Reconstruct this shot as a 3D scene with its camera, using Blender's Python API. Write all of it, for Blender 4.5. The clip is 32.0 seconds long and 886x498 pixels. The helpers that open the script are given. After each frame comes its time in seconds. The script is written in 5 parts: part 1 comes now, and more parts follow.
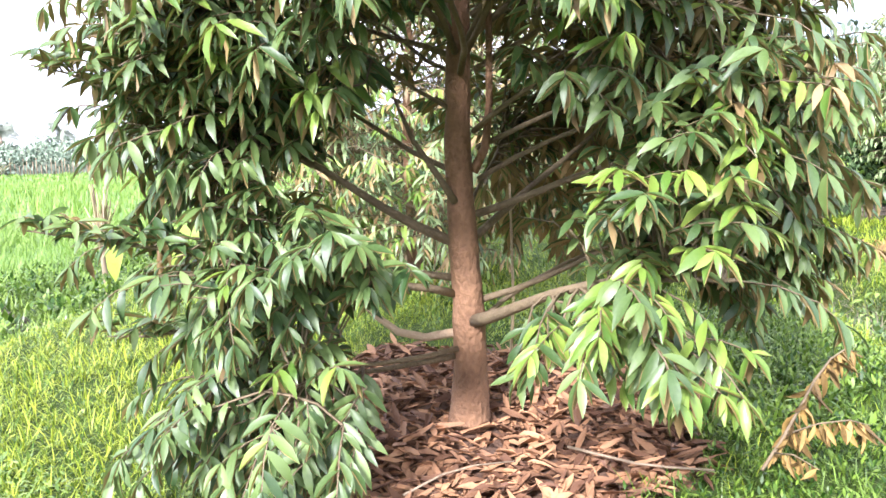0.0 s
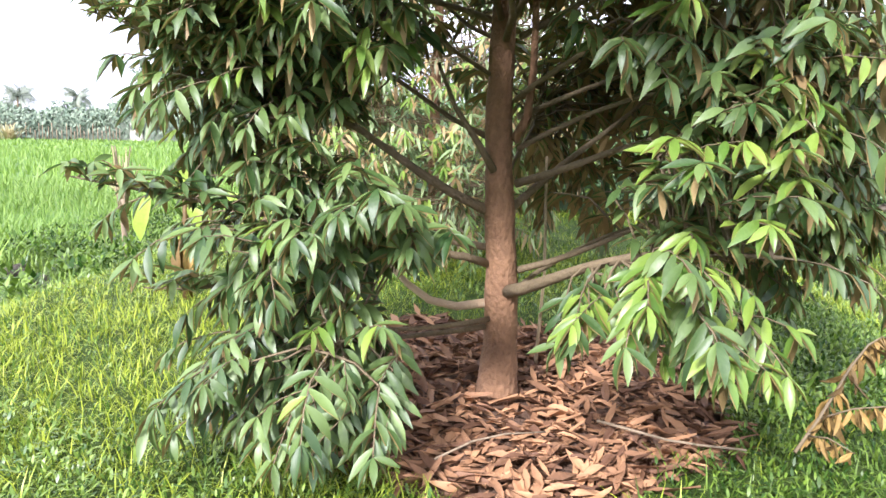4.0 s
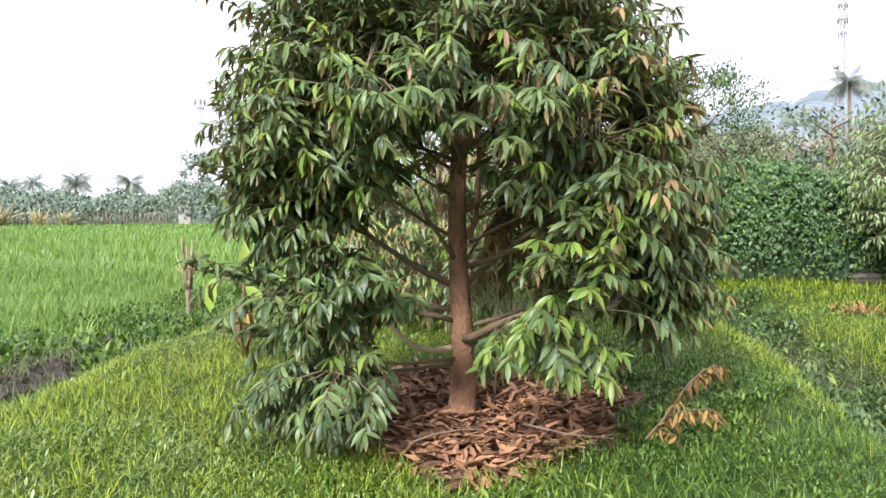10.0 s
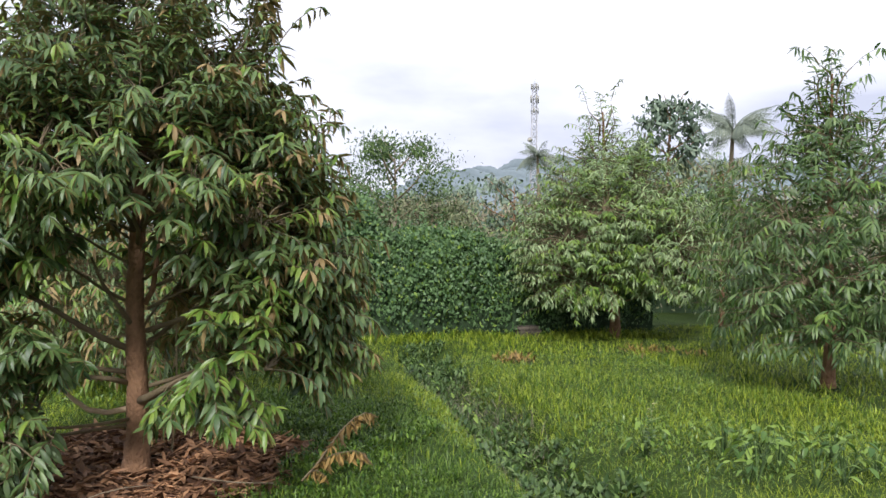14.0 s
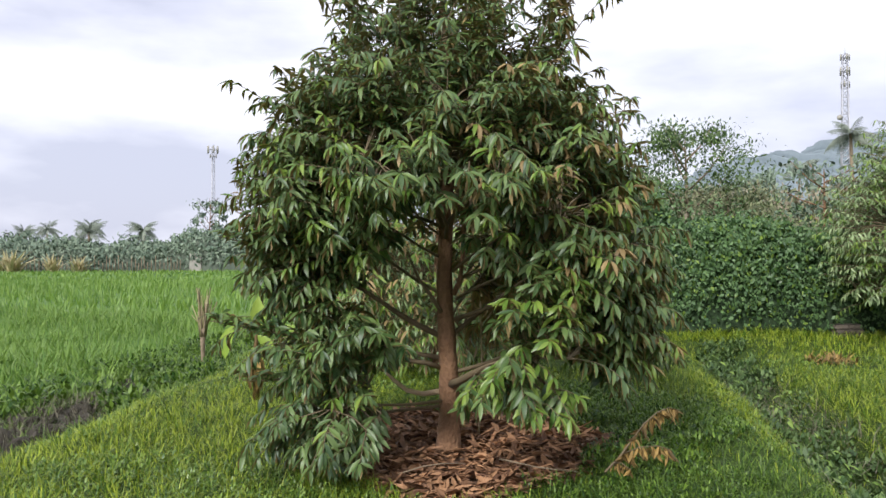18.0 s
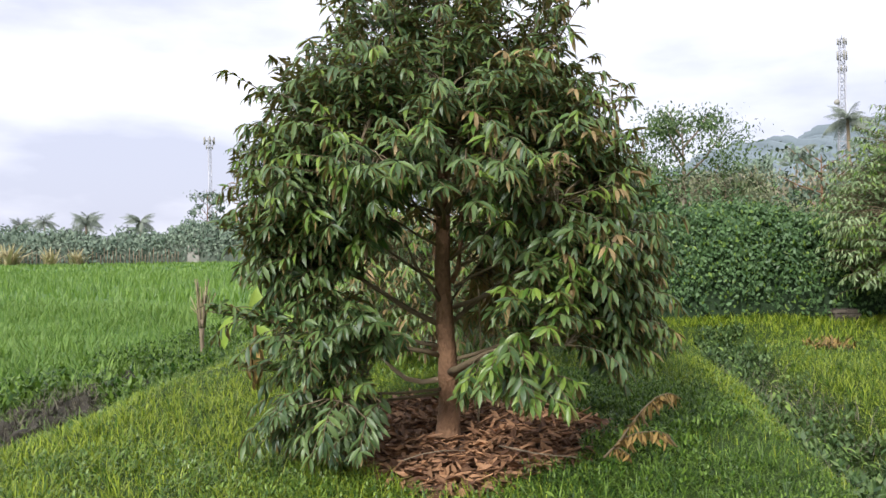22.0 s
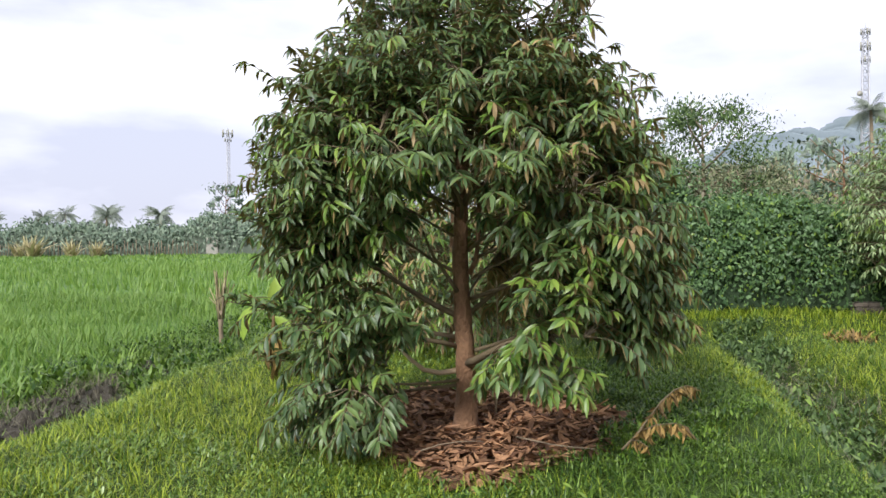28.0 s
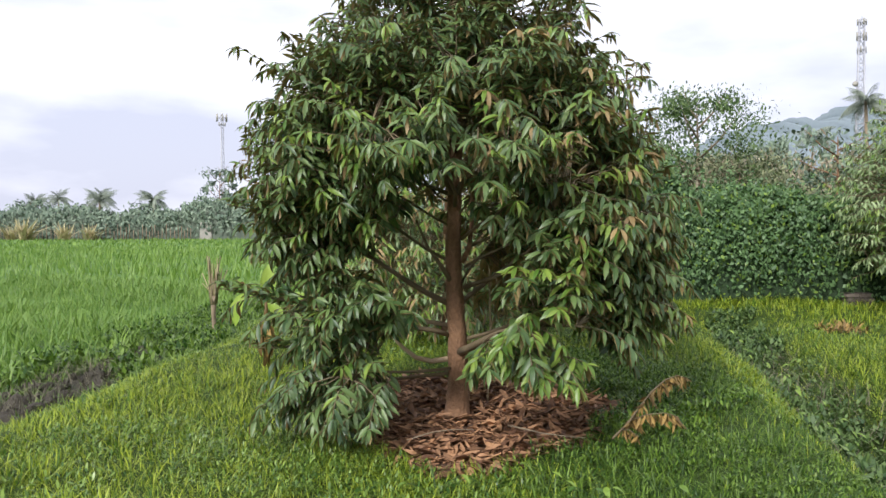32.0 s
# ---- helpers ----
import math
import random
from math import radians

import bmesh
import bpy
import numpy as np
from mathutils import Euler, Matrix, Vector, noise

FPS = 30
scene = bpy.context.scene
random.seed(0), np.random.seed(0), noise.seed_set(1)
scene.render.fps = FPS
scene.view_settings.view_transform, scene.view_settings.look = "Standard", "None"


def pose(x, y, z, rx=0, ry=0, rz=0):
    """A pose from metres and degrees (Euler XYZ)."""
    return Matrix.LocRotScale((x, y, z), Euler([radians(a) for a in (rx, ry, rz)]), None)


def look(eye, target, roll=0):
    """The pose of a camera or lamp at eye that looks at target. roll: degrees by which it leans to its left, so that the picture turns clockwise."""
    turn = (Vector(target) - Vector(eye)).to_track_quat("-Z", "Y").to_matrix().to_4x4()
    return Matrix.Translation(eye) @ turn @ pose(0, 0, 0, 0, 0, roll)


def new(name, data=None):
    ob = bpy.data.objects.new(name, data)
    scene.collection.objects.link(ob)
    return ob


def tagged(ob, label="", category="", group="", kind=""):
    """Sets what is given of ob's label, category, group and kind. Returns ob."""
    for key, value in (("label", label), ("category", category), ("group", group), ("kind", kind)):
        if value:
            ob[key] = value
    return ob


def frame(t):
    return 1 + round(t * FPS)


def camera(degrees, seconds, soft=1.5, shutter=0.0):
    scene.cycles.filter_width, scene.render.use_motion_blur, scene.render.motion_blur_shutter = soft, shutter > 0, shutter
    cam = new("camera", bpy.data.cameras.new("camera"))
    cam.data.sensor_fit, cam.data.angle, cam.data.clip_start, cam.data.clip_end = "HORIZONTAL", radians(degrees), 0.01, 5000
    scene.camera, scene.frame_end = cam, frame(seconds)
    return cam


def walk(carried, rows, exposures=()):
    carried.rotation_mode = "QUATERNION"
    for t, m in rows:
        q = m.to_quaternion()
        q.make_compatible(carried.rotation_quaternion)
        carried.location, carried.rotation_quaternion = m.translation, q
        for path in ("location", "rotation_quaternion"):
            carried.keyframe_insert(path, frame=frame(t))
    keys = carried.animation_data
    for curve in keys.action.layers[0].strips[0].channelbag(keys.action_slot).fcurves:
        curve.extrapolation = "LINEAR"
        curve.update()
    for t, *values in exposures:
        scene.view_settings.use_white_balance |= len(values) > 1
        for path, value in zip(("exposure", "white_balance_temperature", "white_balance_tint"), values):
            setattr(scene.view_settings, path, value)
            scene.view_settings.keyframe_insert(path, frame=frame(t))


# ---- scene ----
cam = camera(60.7, 32.0)
PATH = [
    (0, (-0.087, -3.158, 1.225), (-0.092, -1.176, 0.958), -1.6),
    (0.5, (-0.15, -3.175, 1.229), (-0.294, -1.202, 0.936), -1.2),
    (1, (-0.138, -3.155, 1.209), (-0.318, -1.189, 0.89), -0.9),
    (1.5, (-0.166, -3.191, 1.212), (-0.3, -1.228, 0.852), -0.4),
    (2, (-0.147, -3.169, 1.216), (-0.285, -1.203, 0.873), -1.3),
    (2.5, (-0.164, -3.194, 1.222), (-0.298, -1.228, 0.882), -0.9),
    (4.5, (-0.198, -3.137, 1.149), (-0.181, -1.161, 0.844), 0.5),
    (5, (-0.145, -3.138, 1.155), (-0.072, -1.176, 0.778), -1.0),
    (5.5, (-0.046, -3.318, 1.127), (-0.032, -1.356, 0.738), 1.2),
    (6, (-0.024, -3.476, 1.175), (0.008, -1.5, 0.87), -0.9),
    (6.5, (-0.04, -3.638, 1.231), (0.004, -1.673, 0.859), -1.3),
    (7, (0.056, -3.832, 1.232), (-0.052, -1.857, 0.936), 0.1),
    (7.5, (0.138, -3.943, 1.25), (-0.023, -1.966, 0.989), 0.4),
    (8, (0.104, -4.108, 1.261), (0.013, -2.124, 1.025), 0.0),
    (8.5, (0.107, -4.237, 1.28), (0.047, -2.249, 1.065), -0.6),
    (9, (0.221, -4.385, 1.283), (0.114, -2.4, 1.065), 1.5),
    (9.5, (0.256, -4.522, 1.321), (0.066, -2.536, 1.183), 1.5),
    (10, (0.202, -4.647, 1.315), (0.068, -2.655, 1.202), -0.4),
    (10.5, (0.179, -4.783, 1.341), (0.109, -2.787, 1.238), 1.1),
    (11, (0.237, -4.916, 1.341), (0.101, -2.924, 1.227), 1.6),
    (11.5, (0.286, -4.998, 1.374), (0.066, -3.012, 1.282), 0.8),
    (12, (0.253, -5.079, 1.373), (0.166, -3.082, 1.309), -0.0),
    (12.5, (0.267, -5.152, 1.4), (0.139, -3.156, 1.39), 1.2),
    (13, (0.393, -5.218, 1.394), (0.432, -3.219, 1.365), 2.1),
    (13.25, (0.437, -5.262, 1.418), (0.655, -3.273, 1.367), 1.7),
    (13.5, (0.479, -5.305, 1.442), (0.843, -3.339, 1.456), 1.3),
    (14.2, (0.475, -5.315, 1.446), (1.076, -3.408, 1.468), 0.6),
    (14.8, (0.472, -5.325, 1.449), (1.055, -3.412, 1.475), -0.2),
    (15.5, (0.466, -5.333, 1.451), (0.865, -3.374, 1.485), -0.7),
    (16, (0.434, -5.359, 1.423), (0.561, -3.364, 1.474), -0.6),
    (16.5, (0.407, -5.339, 1.411), (0.341, -3.341, 1.445), -0.7),
    (17, (0.385, -5.315, 1.415), (0.214, -3.323, 1.434), -0.3),
    (17.5, (0.386, -5.308, 1.413), (0.22, -3.315, 1.427), -0.0),
    (18, (0.386, -5.31, 1.41), (0.229, -3.316, 1.421), -0.2),
    (18.5, (0.389, -5.308, 1.407), (0.235, -3.314, 1.414), -0.5),
    (19, (0.39, -5.305, 1.408), (0.237, -3.31, 1.399), -1.0),
    (19.5, (0.392, -5.303, 1.409), (0.244, -3.309, 1.401), -1.0),
    (20, (0.392, -5.31, 1.408), (0.249, -3.316, 1.395), -1.1),
    (20.5, (0.389, -5.304, 1.41), (0.244, -3.309, 1.389), -0.7),
    (21, (0.386, -5.3, 1.408), (0.23, -3.306, 1.395), -0.9),
    (21.5, (0.388, -5.311, 1.402), (0.234, -3.317, 1.391), -0.7),
    (22, (0.388, -5.312, 1.405), (0.236, -3.318, 1.387), -0.8),
    (22.5, (0.39, -5.295, 1.408), (0.229, -3.302, 1.388), -1.0),
    (23, (0.391, -5.304, 1.406), (0.227, -3.311, 1.375), -1.3),
    (23.5, (0.393, -5.299, 1.405), (0.241, -3.305, 1.378), -1.1),
    (24, (0.392, -5.297, 1.401), (0.23, -3.303, 1.372), -1.1),
    (24.5, (0.386, -5.3, 1.4), (0.219, -3.307, 1.376), -0.9),
    (25, (0.388, -5.295, 1.405), (0.211, -3.303, 1.376), -1.1),
    (25.5, (0.386, -5.312, 1.402), (0.194, -3.321, 1.373), -1.0),
    (27.5, (0.384, -5.304, 1.402), (0.184, -3.314, 1.372), -1.2),
    (28, (0.382, -5.308, 1.395), (0.185, -3.318, 1.358), -0.7),
    (28.5, (0.388, -5.303, 1.396), (0.211, -3.311, 1.362), -0.9),
    (29, (0.397, -5.302, 1.4), (0.212, -3.311, 1.364), -0.9),
    (29.5, (0.425, -5.308, 1.404), (0.375, -3.309, 1.369), -1.7),
    (30, (0.435, -5.312, 1.412), (0.5, -3.313, 1.377), -0.9),
    (30.5, (0.421, -5.308, 1.407), (0.465, -3.309, 1.374), -1.2),
    (31, (0.404, -5.314, 1.402), (0.348, -3.315, 1.358), -0.2),
    (31.5, (0.394, -5.298, 1.4), (0.246, -3.305, 1.329), -0.4),
    (32, (0.39, -5.301, 1.406), (0.208, -3.311, 1.334), -0.2),
]
EXPOSURES = [(0, 2.25, 5900, 26), (0.5, 1.93, 5950, 25), (1, 1.6, 6050, 21), (2.5, 1.75, 6050, 21), (4.5, 1.95, 5950, 24), (5, 2.1, 5950, 24), (6, 2.17, 5900, 26), (7, 1.93, 5950, 25),
             (9, 1.5, 6000, 24), (10, 1.2, 6050, 21), (11, 0.97, 6150, 19), (13, 0.65, 6150, 17), (15.5, 0.32, 6100, 16), (17, 0.4, 6150, 16), (19, 0.46, 6150, 16), (25, 0.58, 6150, 16), (32, 0.57, 6150, 16)]
walk(cam, [(t, look(eye, target, roll)) for t, eye, target, roll in PATH], EXPOSURES)

# ---- light ----
SUN_ELEV, SUN_AZ = 36.0, 246.0          # degrees; azimuth from +x, counter-clockwise
world = bpy.data.worlds.new("sky")
scene.world = world
world.use_nodes = True
wn, wl = world.node_tree.nodes, world.node_tree.links
wn.clear()
w_out = wn.new("ShaderNodeOutputWorld")
w_bg = wn.new("ShaderNodeBackground")
w_sky = wn.new("ShaderNodeTexSky")
w_sky.sky_type = "NISHITA"
w_sky.sun_disc = False
w_sky.sun_elevation = radians(SUN_ELEV)
w_sky.sun_rotation = radians(90 - SUN_AZ)
w_sky.dust_density = 2.5
w_co = wn.new("ShaderNodeTexCoord")
w_map = wn.new("ShaderNodeMapping")
w_map.inputs["Scale"].default_value = (1.6, 1.6, 5.0)
w_map.inputs["Location"].default_value = (0.6, 4.3, 1.9)
w_noise = wn.new("ShaderNodeTexNoise")
w_noise.inputs["Scale"].default_value = 1.5
w_noise.inputs["Detail"].default_value = 6.0
w_noise.inputs["Roughness"].default_value = 0.48
w_ramp = wn.new("ShaderNodeValToRGB")
w_ramp.color_ramp.elements[0].position = 0.38
w_ramp.color_ramp.elements[0].color = (5.5, 5.7, 6.4, 1)
w_ramp.color_ramp.elements[1].position = 0.60
w_ramp.color_ramp.elements[1].color = (9.6, 9.65, 9.8, 1)
w_mix = wn.new("ShaderNodeMix")
w_mix.data_type = "RGBA"
w_mix.inputs["Factor"].default_value = 0.88
wl.new(w_co.outputs["Generated"], w_map.inputs["Vector"])
wl.new(w_map.outputs["Vector"], w_noise.inputs["Vector"])
w_sep = wn.new("ShaderNodeSeparateXYZ")
w_rise = wn.new("ShaderNodeMath")
w_rise.operation = "MULTIPLY_ADD"
w_rise.inputs[1].default_value = 0.7
w_low = wn.new("ShaderNodeMath")
w_low.operation = "ADD"
w_low.inputs[1].default_value = -0.13
wl.new(w_co.outputs["Generated"], w_sep.inputs["Vector"])
wl.new(w_sep.outputs["Z"], w_rise.inputs[0])
wl.new(w_noise.outputs["Fac"], w_rise.inputs[2])
wl.new(w_rise.outputs[0], w_low.inputs[0])
wl.new(w_low.outputs[0], w_ramp.inputs["Fac"])
wl.new(w_sky.outputs["Color"], w_mix.inputs["A"])
wl.new(w_ramp.outputs["Color"], w_mix.inputs["B"])
wl.new(w_mix.outputs["Result"], w_bg.inputs["Color"])
w_bg.inputs["Strength"].default_value = 0.1
wl.new(w_bg.outputs["Background"], w_out.inputs["Surface"])

sun_data = bpy.data.lights.new("sun", "SUN")
sun_data.energy = 2.8
sun_data.angle = radians(9)
sun_data.color = (1.0, 0.96, 0.9)
sun = new("sun", sun_data)
_sd = Vector((math.cos(radians(SUN_AZ)) * math.cos(radians(SUN_ELEV)), math.sin(radians(SUN_AZ)) * math.cos(radians(SUN_ELEV)), math.sin(radians(SUN_ELEV))))
sun.matrix_world = look(_sd * 60, (0, 0, 0))

# ---- materials ----


def mat(name, dark, light, rough=0.6, scale=6.0, fine=60.0, bump=0.2, island=0.0, translucent=0.0, metal=0.0, spec=0.5, stretch=(1, 1, 1), hue_col=None):
    """Two-scale noise between two colours, optional variation from piece to piece, bump and light passing through."""
    m = bpy.data.materials.new(name)
    m.use_nodes = True
    n, l = m.node_tree.nodes, m.node_tree.links
    n.clear()
    out = n.new("ShaderNodeOutputMaterial")
    bs = n.new("ShaderNodeBsdfPrincipled")
    co = n.new("ShaderNodeTexCoord")
    mp = n.new("ShaderNodeMapping")
    mp.inputs["Scale"].default_value = stretch
    l.new(co.outputs["Object"], mp.inputs["Vector"])
    a = n.new("ShaderNodeTexNoise")
    a.inputs["Scale"].default_value = scale
    a.inputs["Detail"].default_value = 4
    b = n.new("ShaderNodeTexNoise")
    b.inputs["Scale"].default_value = fine
    b.inputs["Detail"].default_value = 3
    l.new(mp.outputs["Vector"], a.inputs["Vector"])
    l.new(mp.outputs["Vector"], b.inputs["Vector"])
    mx = n.new("ShaderNodeMath")
    mx.operation = "MULTIPLY_ADD"
    mx.inputs[1].default_value = 0.45
    l.new(b.outputs["Fac"], mx.inputs[0])
    h = n.new("ShaderNodeMath")
    h.operation = "MULTIPLY"
    h.inputs[1].default_value = 0.6
    l.new(a.outputs["Fac"], h.inputs[0])
    l.new(h.outputs[0], mx.inputs[2])
    last = mx.outputs[0]
    if island:
        g = n.new("ShaderNodeNewGeometry")
        oi = n.new("ShaderNodeObjectInfo")
        ad = n.new("ShaderNodeMath")
        ad.operation = "ADD"
        l.new(g.outputs["Random Per Island"], ad.inputs[0])
        l.new(oi.outputs["Random"], ad.inputs[1])
        fr = n.new("ShaderNodeMath")
        fr.operation = "FRACT"
        l.new(ad.outputs[0], fr.inputs[0])
        mm = n.new("ShaderNodeMix")
        mm.inputs["Factor"].default_value = island
        l.new(last, mm.inputs["A"])
        l.new(fr.outputs[0], mm.inputs["B"])
        last = mm.outputs["Result"]
    rp = n.new("ShaderNodeValToRGB")
    rp.color_ramp.elements[0].position = 0.25
    rp.color_ramp.elements[0].color = (*dark, 1)
    rp.color_ramp.elements[1].position = 0.8
    rp.color_ramp.elements[1].color = (*light, 1)
    if hue_col:
        e = rp.color_ramp.elements.new(0.93)
        e.color = (*hue_col, 1)
    l.new(last, rp.inputs["Fac"])
    l.new(rp.outputs["Color"], bs.inputs["Base Color"])
    rr = n.new("ShaderNodeMapRange")
    rr.inputs["To Min"].default_value = max(0.05, rough - 0.12)
    rr.inputs["To Max"].default_value = min(1.0, rough + 0.12)
    l.new(b.outputs["Fac"], rr.inputs["Value"])
    l.new(rr.outputs["Result"], bs.inputs["Roughness"])
    bs.inputs["Metallic"].default_value = metal
    bs.inputs["Specular IOR Level"].default_value = spec
    if bump:
        bp = n.new("ShaderNodeBump")
        bp.inputs["Strength"].default_value = bump
        bp.inputs["Distance"].default_value = 0.02
        l.new(b.outputs["Fac"], bp.inputs["Height"])
        l.new(bp.outputs["Normal"], bs.inputs["Normal"])
    if translucent:
        tr = n.new("ShaderNodeBsdfTranslucent")
        l.new(rp.outputs["Color"], tr.inputs["Color"])
        ms = n.new("ShaderNodeMixShader")
        ms.inputs["Fac"].default_value = translucent
        l.new(bs.outputs["BSDF"], ms.inputs[1])
        l.new(tr.outputs["BSDF"], ms.inputs[2])
        l.new(ms.outputs["Shader"], out.inputs["Surface"])
    else:
        l.new(bs.outputs["BSDF"], out.inputs["Surface"])
    return m


M_LEAF = mat("leaf_mature", (0.034, 0.086, 0.018), (0.175, 0.27, 0.072), rough=0.48, scale=3, fine=90, bump=0.08, island=0.55, translucent=0.34, spec=0.75)
M_FRESH = mat("leaf_fresh", (0.075, 0.16, 0.022), (0.225, 0.325, 0.052), rough=0.38, scale=3, fine=90, bump=0.08, island=0.6, translucent=0.25)
M_COPPER = mat("leaf_underside", (0.2, 0.14, 0.055), (0.45, 0.33, 0.14), rough=0.55, scale=3, fine=90, bump=0.08, island=0.6, translucent=0.35)
M_PALELEAF = mat("leaf_pale", (0.11, 0.175, 0.065), (0.32, 0.42, 0.18), spec=0.5, rough=0.5, scale=3, fine=90, bump=0.08, island=0.6, translucent=0.2)
M_BARK = mat("bark", (0.095, 0.047, 0.022), (0.32, 0.185, 0.095), rough=0.85, scale=7, fine=48, bump=0.8, stretch=(1, 1, 0.8))
M_TWIG = mat("twig_bark", (0.09, 0.07, 0.04), (0.22, 0.17, 0.09), rough=0.8, scale=9, fine=80, bump=0.5)
M_PALEBARK = mat("pale_bark", (0.3, 0.23, 0.13), (0.55, 0.45, 0.28), rough=0.85, scale=8, fine=70, bump=0.5)
M_CUTWOOD = mat("cut_wood", (0.4, 0.29, 0.17), (0.62, 0.49, 0.32), rough=0.8, scale=8, fine=70, bump=0.4)
M_DRY = mat("dry_leaf", (0.12, 0.058, 0.028), (0.44, 0.245, 0.12), rough=0.7, scale=7, fine=60, bump=0.3, island=0.75, translucent=0.05)
M_DEADLEAF = mat("dead_leaf", (0.09, 0.055, 0.014), (0.38, 0.25, 0.07), rough=0.65, scale=7, fine=60, bump=0.3, island=0.6, translucent=0.1)
# soil colour darkened to stand for shade between the grass blades
M_GROUND = mat("soil_with_grass", (0.018, 0.034, 0.007), (0.055, 0.09, 0.018), spec=0.15, rough=0.95, scale=1.3, fine=38, bump=0.8)
M_LITTER = mat("litter_soil", (0.06, 0.034, 0.02), (0.17, 0.1, 0.058), rough=0.95, scale=6, fine=55, bump=0.9)
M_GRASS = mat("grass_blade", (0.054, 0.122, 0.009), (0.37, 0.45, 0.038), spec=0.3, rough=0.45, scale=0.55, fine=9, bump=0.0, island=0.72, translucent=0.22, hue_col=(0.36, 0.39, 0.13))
# lush green, with the tree's shade put into the colour as well
M_LUSH_SHADE = mat("lush_shaded_grass", (0.02, 0.062, 0.006), (0.145, 0.24, 0.03), spec=0.3, rough=0.45, scale=0.6, fine=9, bump=0.0, island=0.7, translucent=0.2)
M_WEED = mat("weed_leaf", (0.045, 0.11, 0.016), (0.22, 0.33, 0.05), rough=0.4, scale=1.2, fine=40, bump=0.05, island=0.6, translucent=0.25)
M_RICE = mat("rice_blade", (0.082, 0.185, 0.028), (0.235, 0.36, 0.062), rough=0.5, scale=0.25, fine=12, bump=0.0, island=0.45, translucent=0.3)
M_PADDY = mat("paddy_soil", (0.04, 0.10, 0.014), (0.10, 0.2, 0.03), rough=0.9, scale=0.2, fine=6, bump=0.5)
M_MUD = mat("dug_mud", (0.03, 0.027, 0.019), (0.105, 0.09, 0.064), rough=0.85, scale=4, fine=30, bump=0.9)
M_VINE = mat("vine_leaf", (0.038, 0.092, 0.03), (0.14, 0.245, 0.085), spec=0.45, rough=0.55, scale=1.2, fine=40, bump=0.1, island=0.45, translucent=0.15)
# near-black green: shade between the leaves, put into the core's colour
M_CORESHADE = mat("hedge_core_shade", (0.014, 0.032, 0.011), (0.03, 0.06, 0.02), rough=0.9, scale=3, fine=30, bump=0.6)
M_SCRUB = mat("scrub_leaf", (0.09, 0.11, 0.05), (0.22, 0.245, 0.12), rough=0.7, scale=0.4, fine=14, bump=0.1, island=0.6, translucent=0.12, hue_col=(0.23, 0.21, 0.115))
# distance haze is put into this pale grey-green
M_FARLEAF = mat("hazed_far_leaf", (0.095, 0.145, 0.1), (0.2, 0.26, 0.175), rough=0.8, scale=0.15, fine=6, bump=0.1, island=0.6)
# woodland colour turned pale and blue to paint in the haze
M_HILL = mat("hazed_wooded_hill", (0.13, 0.17, 0.185), (0.21, 0.26, 0.275), rough=0.95, scale=0.03, fine=0.3, bump=0.6)
M_STEEL = mat("galvanised_steel", (0.34, 0.35, 0.38), (0.54, 0.55, 0.57), rough=0.5, scale=2, fine=20, bump=0.05, metal=0.35)
M_CONCRETE = mat("weathered_concrete", (0.22, 0.215, 0.18), (0.42, 0.41, 0.35), rough=0.9, scale=1.5, fine=14, bump=0.4)
M_WOOD = mat("weathered_wood", (0.13, 0.10, 0.065), (0.34, 0.27, 0.17), rough=0.85, scale=5, fine=50, bump=0.6, stretch=(1, 1, 0.2))
M_DULL = mat("dull_weed", (0.024, 0.062, 0.013), (0.125, 0.2, 0.05), rough=0.6, scale=1.5, fine=40, bump=0.05, island=0.6, translucent=0.12, hue_col=(0.26, 0.20, 0.11))
M_STRAW = mat("dead_straw", (0.06, 0.056, 0.035), (0.2, 0.18, 0.115), rough=0.8, scale=2, fine=30, bump=0.0, island=0.6)
M_BRICK = mat("old_brick", (0.07, 0.062, 0.048), (0.15, 0.125, 0.095), rough=0.9, scale=4, fine=40, bump=0.5, island=0.5)
M_BRUSH = mat("dry_brush", (0.14, 0.125, 0.08), (0.30, 0.265, 0.175), rough=0.8, scale=0.5, fine=14, bump=0.1, island=0.6)
# core of the far row, its colour paled for haze
M_FARCORE = mat("hazed_far_thicket", (0.07, 0.095, 0.07), (0.14, 0.17, 0.12), rough=0.9, scale=0.3, fine=5, bump=0.5)
M_TAN = mat("dry_reed", (0.30, 0.26, 0.12), (0.55, 0.50, 0.28), rough=0.7, scale=1, fine=20, bump=0.0, island=0.5, translucent=0.2)
M_YELLOWLEAF = mat("pale_yellow_leaf", (0.22, 0.36, 0.04), (0.46, 0.58, 0.12), rough=0.45, scale=5, fine=50, bump=0.15, island=0.4, translucent=0.35)
# fronds greyed and lightened in colour to stand for haze
M_PALMLEAF = mat("hazed_palm_frond", (0.15, 0.185, 0.145), (0.26, 0.3, 0.22), rough=0.6, scale=0.5, fine=8, bump=0.05, island=0.5, translucent=0.1)

# ---- mesh helpers ----


